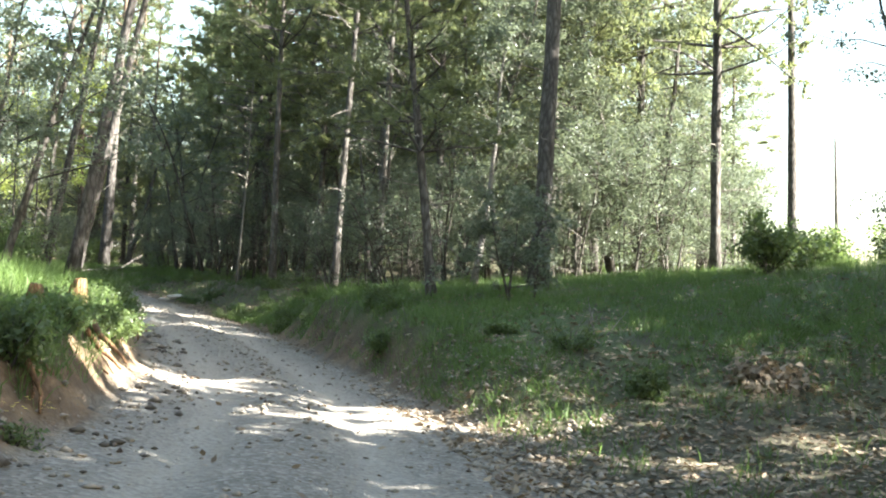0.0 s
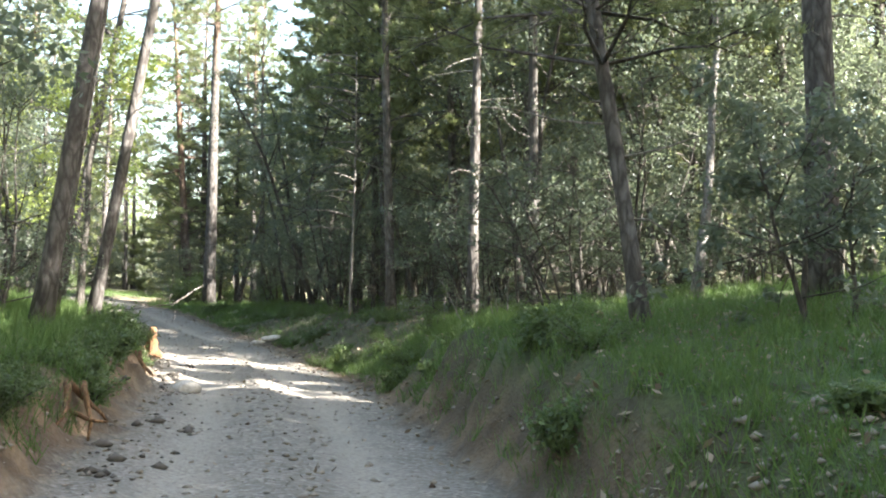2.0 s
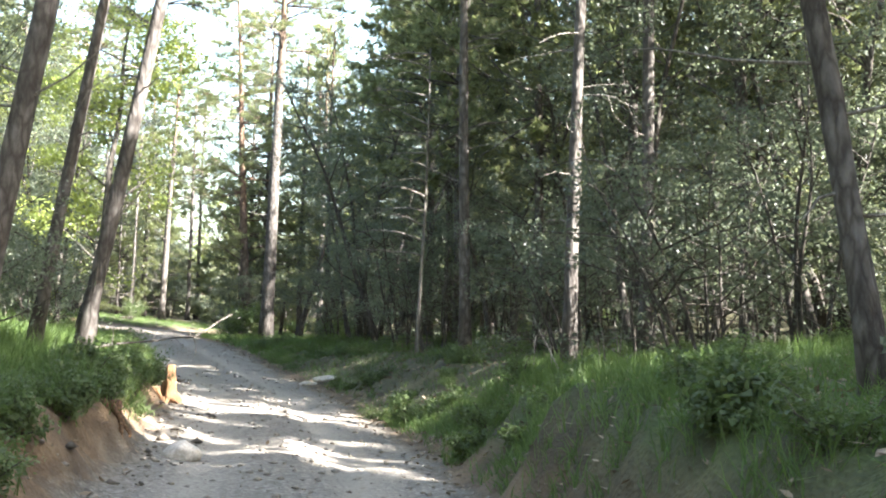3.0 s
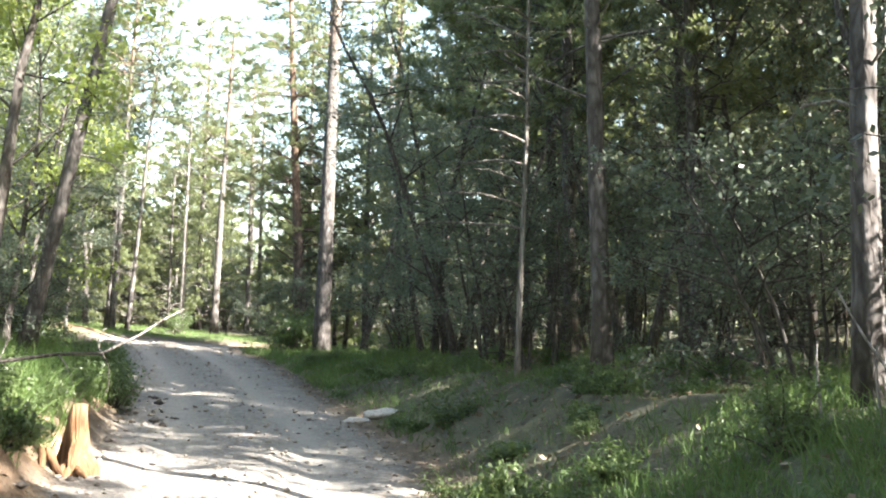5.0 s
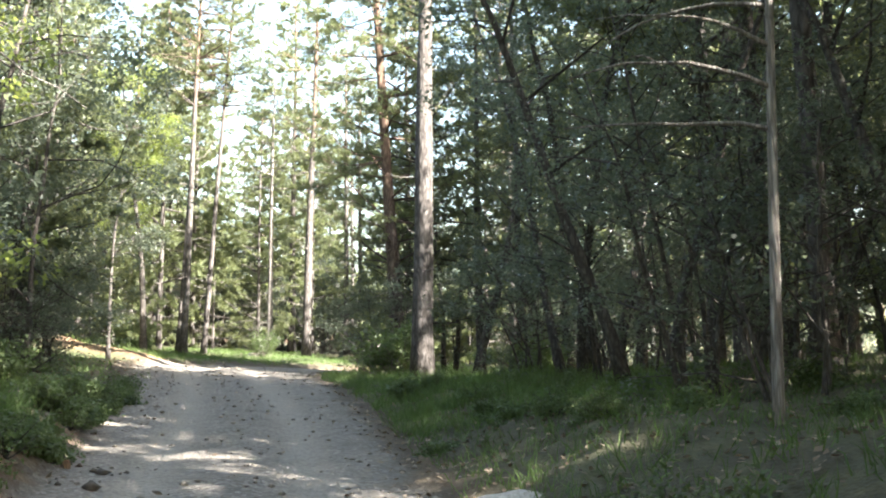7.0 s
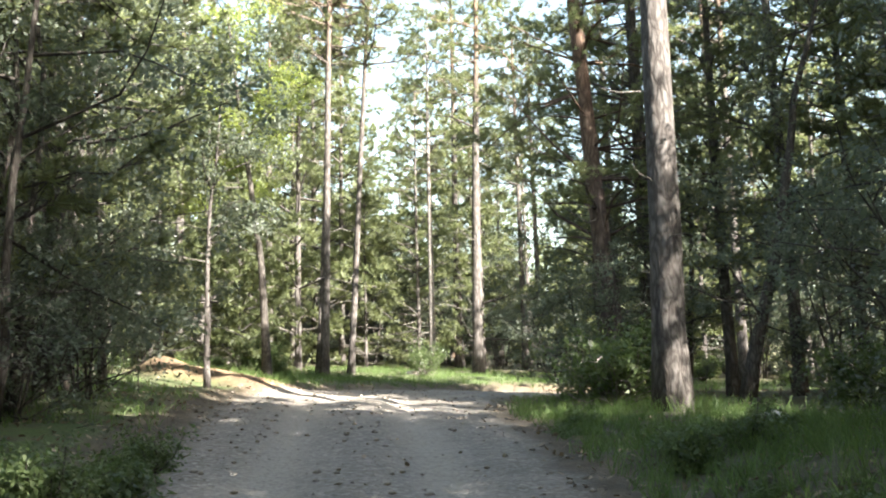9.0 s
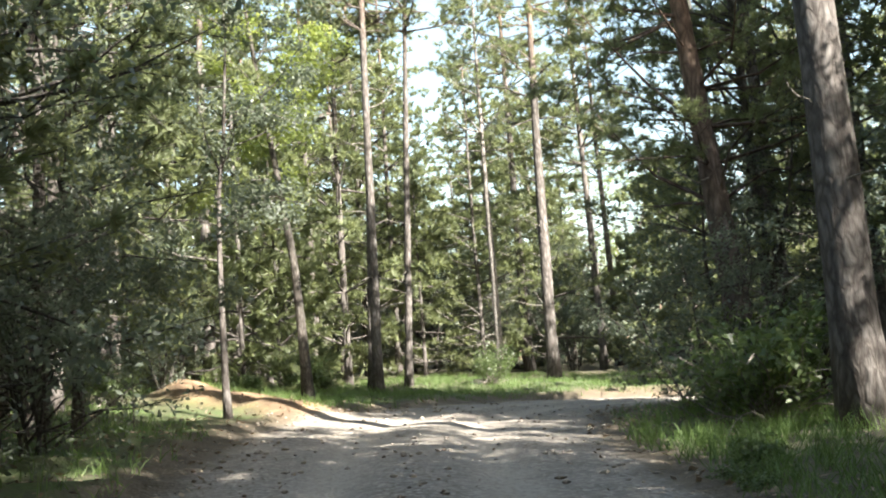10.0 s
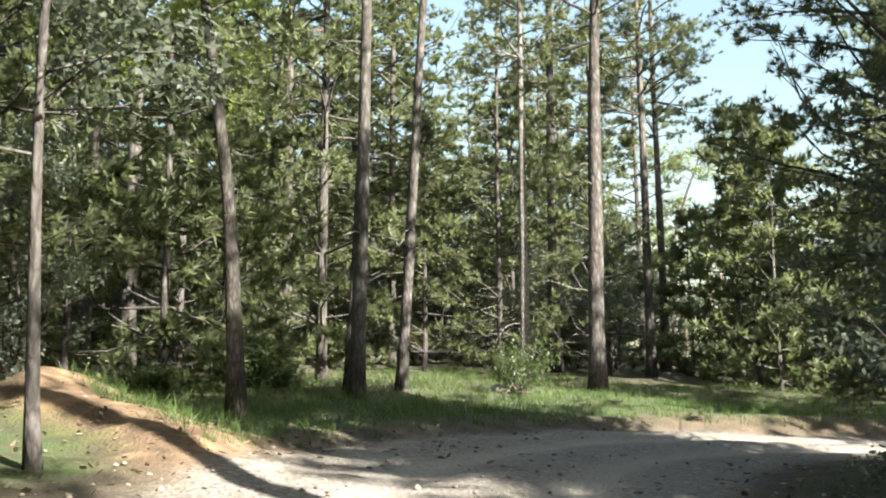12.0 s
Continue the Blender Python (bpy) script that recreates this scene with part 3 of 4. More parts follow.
for k, (xx, yy) in enumerate(((3.6, 30.6), (5.3, 31.6), (7.0, 32.8), (8.5, 34.4), (4.5, 33.6), (2.1, 31.4), (6.2, 35.4), (9.7, 36.6))):
    lone(oak, xx, yy, 400 + k, h=4.4 + 0.7 * (k % 3), stems=4, spread=2.0, dia=0.12, low=0.03, leaf=0.04, leaves_n=9000, label="bushy oak with sunlit leaves down to the grass")
lone(oak, -11.9, 32.4, 35, h=8.5, spread=2.6, low=0.2, leaves_n=8500, leaves=SUNLIT_LEAVES, label="leafy oak with sunlight painted into its yellow-green leaves")
lone(oak, -16.6, 38.6, 36, h=8.0, stems=2, spread=2.6, low=0.12, leaves_n=8500, leaves=SUNLIT_LEAVES, label="spreading oak with sunlight painted into its yellow-green leaves")
lone(oak, -18.2, 41.6, 37, h=8.0, stems=2, spread=2.8, low=0.1, leaves_n=9000, label="dense dark oak overhanging the track's verge")
lone(oak, -21.6, 46.4, 38, h=9.5, stems=3, spread=3.0, low=0.05, leaves_n=14000, label="dense dark oak thicket beside the track")
lone(pine, -24.2, 49.2, 42, h=15, dia=0.26, crown=0.22, reach=2.6, label="dark pine with low boughs beside the bend")
lone(oak, -25.6, 51.2, 43, h=9.5, stems=2, spread=2.8, low=0.1, leaves_n=12000, label="tall dark oak beside the bend")
for k, (xx, yy) in enumerate(((-23.2, 46.9), (-26.8, 51.8), (-29.7, 54.2), (-31.8, 57.2), (-34.6, 59.2), (-27.6, 48.4))):
    lone(pine, xx, yy, 370 + k, h=12 + 1.2 * (k % 3), dia=0.22, crown=0.13, reach=2.5, dead=6, needle=(11, 0.21, 0.024), label="dark bushy pine in the shade beside the bend")
for k, (xx, yy) in enumerate(((-20.1, 62.4), (-18.0, 61.6), (-16.4, 60.6), (-15.6, 70.4), (-15.4, 62.0))):
    lone(pine, xx, yy, 350 + k, h=13 + 1.1 * (k % 4), dia=0.26, crown=0.14 + 0.03 * (k % 3), reach=2.3, dead=6, dense=1.8, needle=(20, 0.13, 0.01), label="dark pine with boughs down low at the bend")
lone(oak, 11.6, 22.6, 39, h=8.0, stems=3, spread=2.2, low=0.04, leaves_n=9000, label="dense dark oak at the clearing's far edge")
lone(oak, 9.3, 19.6, 34, h=11, stems=3, spread=2.3, low=0.05, leaves_n=9000, label="dark leafy oak at the clearing's shaded edge")

# oak added to darken the view's left edge, where the lens vignettes
lone(oak, -7.2, 17.2, 44, h=9.5, stems=2, spread=2.3, low=0.12, leaves_n=10000, label="dense oak added on the bank's top to darken the view's edge")
lone(pine, -5.5, 35.6, 45, h=16, dia=0.25, crown=0.5, reach=2.6, lean=(-0.2, 0.1), dead=10, label="straight dark pine in the thicket's shade")
# pines added where they block the sun from the track, verge and bend
for k, (xx, yy) in enumerate(((-0.2, 33.8), (-2.2, 37.2), (-5.0, 44.0), (-9.2, 49.0), (-7.2, 43.6), (-8.2, 47.2), (-4.6, 40.4), (-12.6, 59.2), (-9.6, 56.2), (-13.0, 61.2), (-10.2, 60.0), (-11.4, 69.8))):
    lone(pine, xx, yy, 380 + k, h=15 + 1.1 * (k % 3), dia=0.27, crown=0.3 + 0.05 * (k % 3), reach=3.0, dead=8, needle=(13, 0.24, 0.026), label="tall pine added in the thicket to cast shade")
for k, (xx, yy) in enumerate(((-20.6, 43.6), (-23.4, 47.8))):
    lone(oak, xx, yy, 390 + k, h=8 + k, stems=3, spread=2.2, low=0.03, leaf=0.04, leaves_n=13000, label="dense dark oak overhanging the shaded verge")


def bare_tree(x, y):
    rng = np.random.default_rng(41)
    TAKEN.append((x, y))
    tree = thing("dead_tree", stand(x, y), "dead pale tree with bare curved branches", "tree")
    line = trunk_line(7.6, (0.25, 0.1), rng, 0.05)
    g = Geo()
    g.tube(line, np.linspace(0.052, 0.016, len(line)), 8)
    part("trunk", g, DEAD_WOOD, tree, smooth=True)
    for k in range(15):
        z = 2.4 + 0.36 * k
        s = (z + 0.35) / 7.95
        st = [np.interp(s, np.linspace(0, 1, len(line)), line[:, q]) for q in range(3)]
        a = math.pi + rng.normal(0.25, 0.7)
        b = Geo()
        pts = limb(rng, st, (math.cos(a), math.sin(a), 0.45), rng.uniform(0.9, 1.9), 0.1, 7, 0.1)
        b.tube(pts, np.linspace(0.026, 0.007, 8), 5)
        if k % 2:
            tw = limb(rng, pts[4], (math.cos(a + 0.5), math.sin(a + 0.5), 0.1), 0.6, 0.15, 4, 0.06)
            b.tube(tw, np.linspace(0.012, 0.004, 5), 4)
        part("branch", b, DEAD_WOOD, tree)
    return tree


bare_tree(-7.4, 39.5)

# ---- the wood round about ----
rng = np.random.default_rng(5)
far_away = Matrix.Translation((0, -400, 0))
PINES = [dict(h=15, dia=0.26, crown=0.4), dict(h=13, dia=0.22, crown=0.28, reach=2.5), dict(h=17, dia=0.3, crown=0.48), dict(h=12, dia=0.18, crown=0.22, reach=2.2, dead=14), dict(h=16, dia=0.24, crown=0.36, lean=(0.8, 0.3))]
OAKS = [dict(h=8.5, stems=1, leaf=0.045, leaves_n=9000), dict(h=7, stems=3, spread=2.2, leaf=0.045, leaves_n=9000), dict(h=10, stems=2, spread=2.8, leaf=0.045, leaves_n=9500), dict(h=5.5, stems=4, spread=2.0, low=0.12, leaf=0.044, leaves_n=8000), dict(h=10.5, stems=1, spread=3.0, dia=0.2, leaf=0.046, leaves_n=10000, leaves=SUNLIT_LEAVES, label="leafy oak with sunlight painted into its yellow-green crown")]


def allowed(x, y, gap, verge=False):
    d, ny = road_offset(x, y)
    d, ny = float(d[0]), float(ny[0])
    if y > 80 and abs(d) < 3.2:
        return False
    if -3.6 < d < (5.0 if 27 < ny < 58 else 3.4):
        return False
    if not verge and 20 < y < 60 and abs(d) < 7.0:
        return False
    if d > 0 and -3 < y < 30 and 2.5 < x < 0.43 * y + 4.8:
        return False
    if abs(x + 7.4 + 0.2 * (y - 39.5)) < 2.1 and 27 < y < 41:
        return False
    if d > 0 and y < 27.5 and y > -3 and x < 0.30 * y + 4:
        return False
    if y > 17 and 0.285 * y < x < 0.44 * y + 2.0:
        return False
    if -32 < x < -22 and 54 < y < 71 and -6.5 < d < 0:
        return False
    if -23.5 < x < -17.5 and 50 < y < 58 or -23.5 < x < -20.2 and 50 < y < 71:
        return False
    if y > 62 and -0.35 - 2.4 / (y - 49.5) < (x + 19.0) / (y - 49.5) < -0.262 + 2.4 / (y - 49.5):
        return False
    for a, b, wide in ((-26.8, 56.6, 1.3), (-25.8, 67.6, 1.9)):
        s, p = 0.974 * (x - a) - 0.225 * (y - b), 0.225 * (x - a) + 0.974 * (y - b)
        if 3.0 < s < 29.0 and abs(p) < wide:
            return False
    if 36 < y < 53 and -0.41 < (x + 7.5) / (y - 32.3) < -0.30:
        return False
    if y > 56 and abs(d) < 4.2:
        return False
    return all((x - a) ** 2 + (y - b) ** 2 > gap * gap for a, b in TAKEN)


def off_road(x, y):
    return float(road_offset(x, y)[0][0])


def thin_out(x, y):
    """The wood stands thinner beyond the bend, where the sky shows."""
    return 0.8 if x < -27 and 54 < y < 84 else 1.0


def spread_out(count, box, gap, weight=None, verge=False):
    got, tries = [], 0
    while len(got) < count and tries < count * 60:
        tries += 1
        x, y = rng.uniform(box[0], box[1]), rng.uniform(box[2], box[3])
        if weight is not None and rng.uniform() > weight(x, y):
            continue
        if allowed(x, y, gap, verge):
            TAKEN.append((x, y))
            got.append((x, y))
    return got


# strips of thinner wood through which the low sun reaches the track: start, and least and most offset to the side
GAPS = ((-27.0, 56.6, -1.6, 1.7), (-25.8, 67.8, -0.6, 3.0), (-2.5, 12.3, -1.2, 0.9), (-5.0, 25.6, -0.9, 1.6))


def in_gap(x, y):
    for a, b, lo, hi in GAPS:
        s, p = 0.974 * (x - a) - 0.225 * (y - b), 0.225 * (x - a) + 0.974 * (y - b)
        if 3.0 < s < 31.0 and lo < p < hi:
            return True
    return False


def plant(kind, options, places, seed, lo, hi):
    first = {}
    for k, (x, y) in enumerate(places):
        q = k % len(options)
        m = stand(x, y, rng.uniform(0, 6.28), rng.uniform(lo, hi), rng.uniform(0.92, 1.1))
        if options[q]["h"] > 5 and in_gap(x, y) or kind is oak and -37 < x < -24 and 62 < y < 76:
            continue
        if q in first:
            copy_thing(first[q], m)
        else:
            first[q] = kind(m, seed + q, **options[q])


NEAR = [dict(h=5.5, stems=4, spread=2.0, low=0.06, dia=0.14, leaf=0.036, leaves_n=7200, fine=True, label="dense shaded oak thicket close beside the track"), dict(h=8.5, stems=2, spread=2.5, low=0.18, dia=0.17, leaf=0.036, leaves_n=8200, fine=True, label="shaded oak with crooked dark stems beside the track"), dict(h=3.2, stems=5, spread=1.7, low=0.04, dia=0.1, leaf=0.034, leaves_n=5200, fine=True, label="low dark oak scrub close beside the track")]
plant(oak, NEAR, spread_out(30, (-14, 7, 27, 56), 1.5, lambda x, y: 1.0 if 5.0 < off_road(x, y) < 9.5 else 0.0, True), 290, 0.85, 1.2)
plant(oak, NEAR, spread_out(18, (-30, -6, 22, 56), 1.6, lambda x, y: 1.0 if -8.0 < off_road(x, y) < -3.8 else 0.0, True), 295, 0.85, 1.15)
# a dense unseen stand, added between the sun and the track as shade
plant(pine, [dict(h=17, dia=0.3, crown=0.22, reach=3.0, dense=0.45, needle=(6, 0.46, 0.1)), dict(h=15, dia=0.26, crown=0.2, reach=2.8, dense=0.45, needle=(6, 0.46, 0.1))], spread_out(18, (5, 24, -4, 17), 2.2) + spread_out(9, (11, 24, 14, 24), 2.2), 120, 0.95, 1.15)
plant(oak, [dict(h=11, stems=1, spread=3.2, low=0.3, leaf=0.12, leaves_n=1900), dict(h=9, stems=2, spread=3.0, low=0.2, leaf=0.12, leaves_n=1900)], spread_out(16, (4.5, 24, -8, 17), 1.9), 230, 0.9, 1.2)
# pines added behind the right-hand thicket to keep sun off track and bend
plant(pine, [dict(h=17, dia=0.28, crown=0.3, reach=3.0), dict(h=15, dia=0.24, crown=0.25, reach=2.8)], spread_out(13, (-6, 9, 26, 46), 2.2, lambda x, y: 1.0 if off_road(x, y) > 7.5 else 0.0) + spread_out(18, (-14, 4, 43, 62), 2.2, lambda x, y: 1.0 if off_road(x, y) > 6.0 else 0.0), 130, 0.95, 1.15)
plant(pine, [dict(h=16, dia=0.26, crown=0.2, reach=2.8), dict(h=14, dia=0.22, crown=0.15, reach=2.6)], spread_out(7, (-7, 4, 33, 43), 2.0, lambda x, y: 1.0 if off_road(x, y) > 6.0 else 0.0), 160, 0.95, 1.15)
plant(pine, [dict(h=16, dia=0.28, crown=0.25, reach=2.9, dense=0.6, needle=(8, 0.34, 0.06)), dict(h=14, dia=0.24, crown=0.18, reach=2.7, dense=0.6, needle=(8, 0.34, 0.06))], spread_out(26, (-17, 6, 56, 72), 1.9) + spread_out(12, (-14, 10, 68, 90), 2.0), 170, 0.95, 1.15)
plant(pine, PINES, spread_out(46, (-45, 16, 26, 84), 2.5, lambda x, y: thin_out(x, y) if abs(off_road(x, y)) < 22 else 0.2), 100, 0.85, 1.15)
plant(pine, [dict(o, dense=0.5, needle=(7, 0.34, 0.06)) for o in PINES], spread_out(44, (-66, 30, -16, 118), 2.5, lambda x, y: thin_out(x, y) if y > 20 else 0.7), 110, 0.85, 1.1)
plant(oak, OAKS, spread_out(72, (-48, 18, 20, 84), 1.8, lambda x, y: 0.15 if x < -20 and y > 56 else 1.0 if abs(off_road(x, y)) < 14 else 0.25), 200, 0.75, 1.15)
THICKET = [dict(h=3.6, stems=5, spread=1.9, low=0.03, dia=0.12, leaf=0.036, leaves_n=7400, label="dense dark oak thicket reaching to the ground"), dict(h=4.6, stems=4, spread=2.1, low=0.05, dia=0.13, leaf=0.036, leaves_n=8200, label="dense dark oak thicket reaching to the ground"), dict(h=2.8, stems=6, spread=1.8, low=0.02, dia=0.1, leaf=0.035, leaves_n=6600, label="dense dark oak thicket reaching to the ground")]
plant(oak, THICKET, spread_out(62, (-48, 16, 27, 86), 1.5, lambda x, y: 0.25 if x < -20 and y > 58 else 1.0 if 4.6 < abs(off_road(x, y)) < 20 else 0.12), 260, 0.8, 1.3)
# oaks added on the sun's side to shade the track's upper part
plant(oak, OAKS[:3], spread_out(12, (-14, 4, 38, 60), 2.2, lambda x, y: 1.0 if off_road(x, y) > 6.5 else 0.0), 280, 1.0, 1.3)
plant(oak, THICKET, spread_out(20, (-48, -20, 70, 86), 1.5), 275, 0.9, 1.4)
plant(pine, [dict(h=13, dia=0.2, crown=0.1, reach=2.4, dead=14, needle=(10, 0.21, 0.025)), dict(h=10, dia=0.17, crown=0.08, reach=2.2, dead=10, needle=(10, 0.21, 0.025)), dict(h=15, dia=0.24, crown=0.2, reach=2.6, dead=16, needle=(10, 0.21, 0.025))], spread_out(36, (-48, -16, 66, 90), 1.9), 150, 0.85, 1.15)
plant(oak, THICKET, spread_out(10, (-62, -22, 84, 97), 1.8), 285, 1.0, 1.5)
YOUNG = [dict(h=6.5, dia=0.12, crown=0.03, reach=1.9, dead=4, dense=1.3, needle=(9, 0.24, 0.034), label="dense young pine in the deep shade"), dict(h=5.0, dia=0.1, crown=0.03, reach=1.8, dead=3, dense=1.3, needle=(9, 0.24, 0.034), label="dense young pine in the deep shade"), dict(h=8.5, dia=0.15, crown=0.04, reach=2.1, dead=5, dense=1.2, needle=(9, 0.25, 0.036), label="dense young pine in the deep shade")]
plant(pine, YOUNG, spread_out(70, (-58, -24, 60, 94), 1.5, lambda x, y: 1.0 if off_road(x, y) < -8.5 else 0.0), 180, 0.85, 1.15)
plant(pine, YOUNG[:2], [(-28.2, 78.2), (-30.4, 85.5), (-27.0, 76.2), (-31.4, 82.0), (-29.4, 80.6), (-26.6, 79.6), (-24.4, 77.6), (-24.0, 81.4), (-29.6, 84.0), (-26.4, 83.2), (-31.4, 89.0), (-28.2, 91.0), (-25.0, 88.0), (-33.6, 95.0), (-30.0, 97.0), (-26.0, 95.0)], 190, 0.9, 1.1)
# the wood away from the track, out of sight
plant(pine, [dict(h=15, dia=0.26, crown=0.4, dense=0.35, needle=(6, 0.45, 0.09)), dict(h=13, dia=0.22, crown=0.3, dense=0.35, needle=(6, 0.45, 0.09))], spread_out(28, (-46, -7, -8, 44), 3.0, lambda x, y: 1.0 if off_road(x, y) < -7 else 0.0), 140, 0.85, 1.2)
plant(oak, [dict(h=8, stems=2, spread=2.6, leaf=0.11, leaves_n=1700), dict(h=6, stems=3, spread=2.4, low=0.1, leaf=0.11, leaves_n=1700)], spread_out(26, (-46, -7, -10, 44), 2.4, lambda x, y: 1.0 if off_road(x, y) < -7 else 0.0), 145, 0.8, 1.2)
plant(oak, OAKS[:3] + OAKS[4:], spread_out(20, (-75, 34, 84, 122), 2.4), 240, 1.0, 1.3)
SAPLINGS = [dict(h=2.2, spread=0.6, dia=0.035, leaf=0.032, leaves_n=420, low=0.35, name="sapling", twigs=4, fine=True, label="thin young tree with few leaves", group="saplings under the trees"), dict(h=1.6, spread=0.5, dia=0.028, leaf=0.03, leaves_n=300, low=0.3, name="sapling", twigs=3, fine=True, label="thin young tree with few leaves", group="saplings under the trees"), dict(h=3.4, spread=0.7, dia=0.05, leaf=0.034, leaves_n=380, low=0.5, name="sapling", twigs=4, fine=True, label="thin bare-stemmed young tree", group="saplings under the trees")]
plant(oak, SAPLINGS, spread_out(60, (-26, 6, 26, 64), 0.7, lambda x, y: 1.0 if 3.4 < abs(off_road(x, y)) < 8.5 else 0.0, True), 320, 0.7, 1.3)
SHRUBS = [dict(h=1.1, width=1.2, leaf=0.034, per=40), dict(h=0.8, width=1.3, leaf=0.036, per=44), dict(h=1.5, width=1.3, leaf=0.032, per=40), dict(h=1.3, width=1.5, leaf=0.032, per=34, dry=14, label="scrubby shrub with dry pale twigs")]
plant(shrub, SHRUBS, spread_out(70, (-42, 12, 20, 78), 1.2, lambda x, y: 1.0 if abs(float(road_offset(x, y)[0][0])) < 9 else 0.1, True), 300, 0.7, 1.3)


def far_woods():
    """The wood beyond, too far off to tell its trees apart: trunks and clumps of leaves in deep rows."""
    r = np.random.default_rng(9)
    g = Geo()
    for k in range(330):
        a = r.uniform(-1.0, 1.35)
        dist = r.uniform(88, 150)
        x, y = -18 - dist * math.sin(a), 45 + dist * math.cos(a)
        if 0.27 < x / y < 0.40:
            continue
        z, hh = ground_z(x, y), r.uniform(9, 16)
        g.slot = 0
        g.tube([(x, y, z - 0.3), (x + r.normal(0, 0.2), y, z + hh)], [0.16, 0.05], 5, False)
        g.slot = 1
        n = 24
        zz = r.uniform(0.0, 0.6 if k % 3 else 1.0, n) if k % 2 else r.uniform(0.0, 1.0, n)
        cen = np.stack([x + r.normal(0, 1.3, n), y + r.normal(0, 1.3, n), z + hh * zz], 1)
        leaf_cloud(r, g, cen, np.full(n, 1.3), 16, 0.3)
    tagged(part("far_woods", g, (PINE_BARK, OAK_LEAVES)), "dense distant wood beyond the track", "woods", kind="stuff")


far_woods()
# ---- ground cover ----
def scatter(count, box, test, seed):
    r = np.random.default_rng(seed)
    x, y = r.uniform(box[0], box[1], count), r.uniform(box[2], box[3], count)
    d, ny = road_offset(x, y)
    hl, hr = np.interp(ny, HALF_Y, HALF_L), np.interp(ny, HALF_Y, HALF_R)
    keep = r.uniform(0, 1, count) < test(x, y, d, ny, hl, hr)
    x, y = x[keep], y[keep]
    return r, x, y, height(x, y)


def grass_cover(name, count, box, test, seed, tall, label):
    r, x, y, z = scatter(count, box, test, seed)
    g = Geo()
    n = 6
    c = np.repeat(np.stack([x, y, z - 0.02], 1), n, 0) + r.normal(0, 0.05, (len(x) * n, 3)) * (1, 1, 0)
    w = unit(r.normal(0, 0.42, (len(c), 3)) * (1, 1, 0) + (0, 0, 1))
    ln = tall * r.uniform(0.45, 1.2, (len(c), 1))
    side = unit(np.cross(w, r.normal(0, 1, (len(c), 3)))) * r.uniform(0.003, 0.0065, (len(c), 1))
    mid = c + w * ln * 0.55
    tip = mid + unit(w + r.normal(0, 0.35, (len(c), 3)) - (0, 0, 0.25)) * ln * 0.55
    vv = np.stack([c - side, c + side, mid + side * 0.8, mid - side * 0.8, tip], 1).reshape(-1, 3)
    k = 5 * np.arange(len(c))[:, None]
    g.add(vv, k + np.array([[0, 1, 2, 3]]))
    g.add(np.zeros((0, 3)), k + np.array([[3, 2, 4]]) - len(vv))
    tagged(part(name, g, GRASS), label, "grass", kind="stuff")


grass_cover("grass", 34000, (-16, -1, 3, 40), lambda x, y, d, ny, hl, hr: ((d < -hl - 0.22) & (d > -hl - 3.4)) * np.where(wave(x, y, 1.3, 2) > -0.15, 1.0, 0.2), 61, 0.4, "lush green grass on the track's earth bank")
grass_cover("grass", 24000, (-6, 12, 8, 32), lambda x, y, d, ny, hl, hr: ((d > hr + 0.9) & (d < 10)) * np.where(wave(x, y, 0.9, 5) > -0.2, 0.9, 0.2) * np.interp(ny, (11, 15), (0.12, 1)), 62, 0.24, "soft green grass of the shaded clearing")
grass_cover("grass", 26000, (-9, 3, 10, 32), lambda x, y, d, ny, hl, hr: ((d > hr + 0.2) & (d < hr + 1.3)) * np.where(wave(x, y, 2.1, 9) > -0.1 - 0.8 * (ny < 18), 0.9, 0.15) * np.interp(ny, (11, 15), (0.1, 1)), 76, 0.24, "grass growing down the face of the cut bank")
grass_cover("grass", 10000, (-14, 4, 26, 50), lambda x, y, d, ny, hl, hr: ((d > hr + 0.4) & (d < 8)) * np.where(wave(x, y, 1.6, 4) > -0.1, 0.85, 0.3), 68, 0.2, "dim grass in the shade of the thicket")
grass_cover("grass", 6000, (5, 20, 17, 36), lambda x, y, d, ny, hl, hr: np.where(wave(x, y, 0.7, 4) > -0.2, 0.9, 0.3), 69, 0.3, "rough grass on the rise beyond the clearing")
grass_cover("grass", 15000, (-36, -8, 34, 78), lambda x, y, d, ny, hl, hr: (np.abs(d) > np.where(d < 0, hl, hr) + 0.3) * (np.abs(d) < 6) * ~on_ridge(x, y) * np.where(wave(x, y, 0.8, 6) > 0.05, 0.8, 0.08), 63, 0.26, "patchy grass along the track under pines")

grass_cover("grass", 9000, (-37, -22, 54, 76), lambda x, y, d, ny, hl, hr: (d < -hl - 0.2) * ~on_ridge(x, y) * np.where(wave(x, y, 0.9, 3) > -0.3, 0.9, 0.25), 70, 0.2, "green grass under the pines beyond the bend")

grass_cover("grass", 7000, (-20, -9, 43, 58), lambda x, y, d, ny, hl, hr: ((d > hr + 0.3) & (d < 5.5)) * np.where(wave(x, y, 1.2, 8) > -0.2, 0.95, 0.3), 75, 0.3, "rough grass round the thick pine's foot")


def litter_cover(count, box, test, seed, size, label):
    r, x, y, z = scatter(count, box, test, seed)
    g = Geo()
    c = np.stack([x, y, z + r.uniform(0.006, 0.03, len(x))], 1)
    nrm = unit(r.normal(0, 0.35, c.shape) + (0, 0, 1))
    u = unit(np.cross(nrm, r.normal(0, 1, c.shape)))
    s = size * r.uniform(0.5, 1.3, (len(c), 1))
    g.quads(c, u * s, np.cross(nrm, u) * s * 0.5)
    tagged(part("leaf_litter", g, LITTER), label, "leaf litter", kind="stuff")


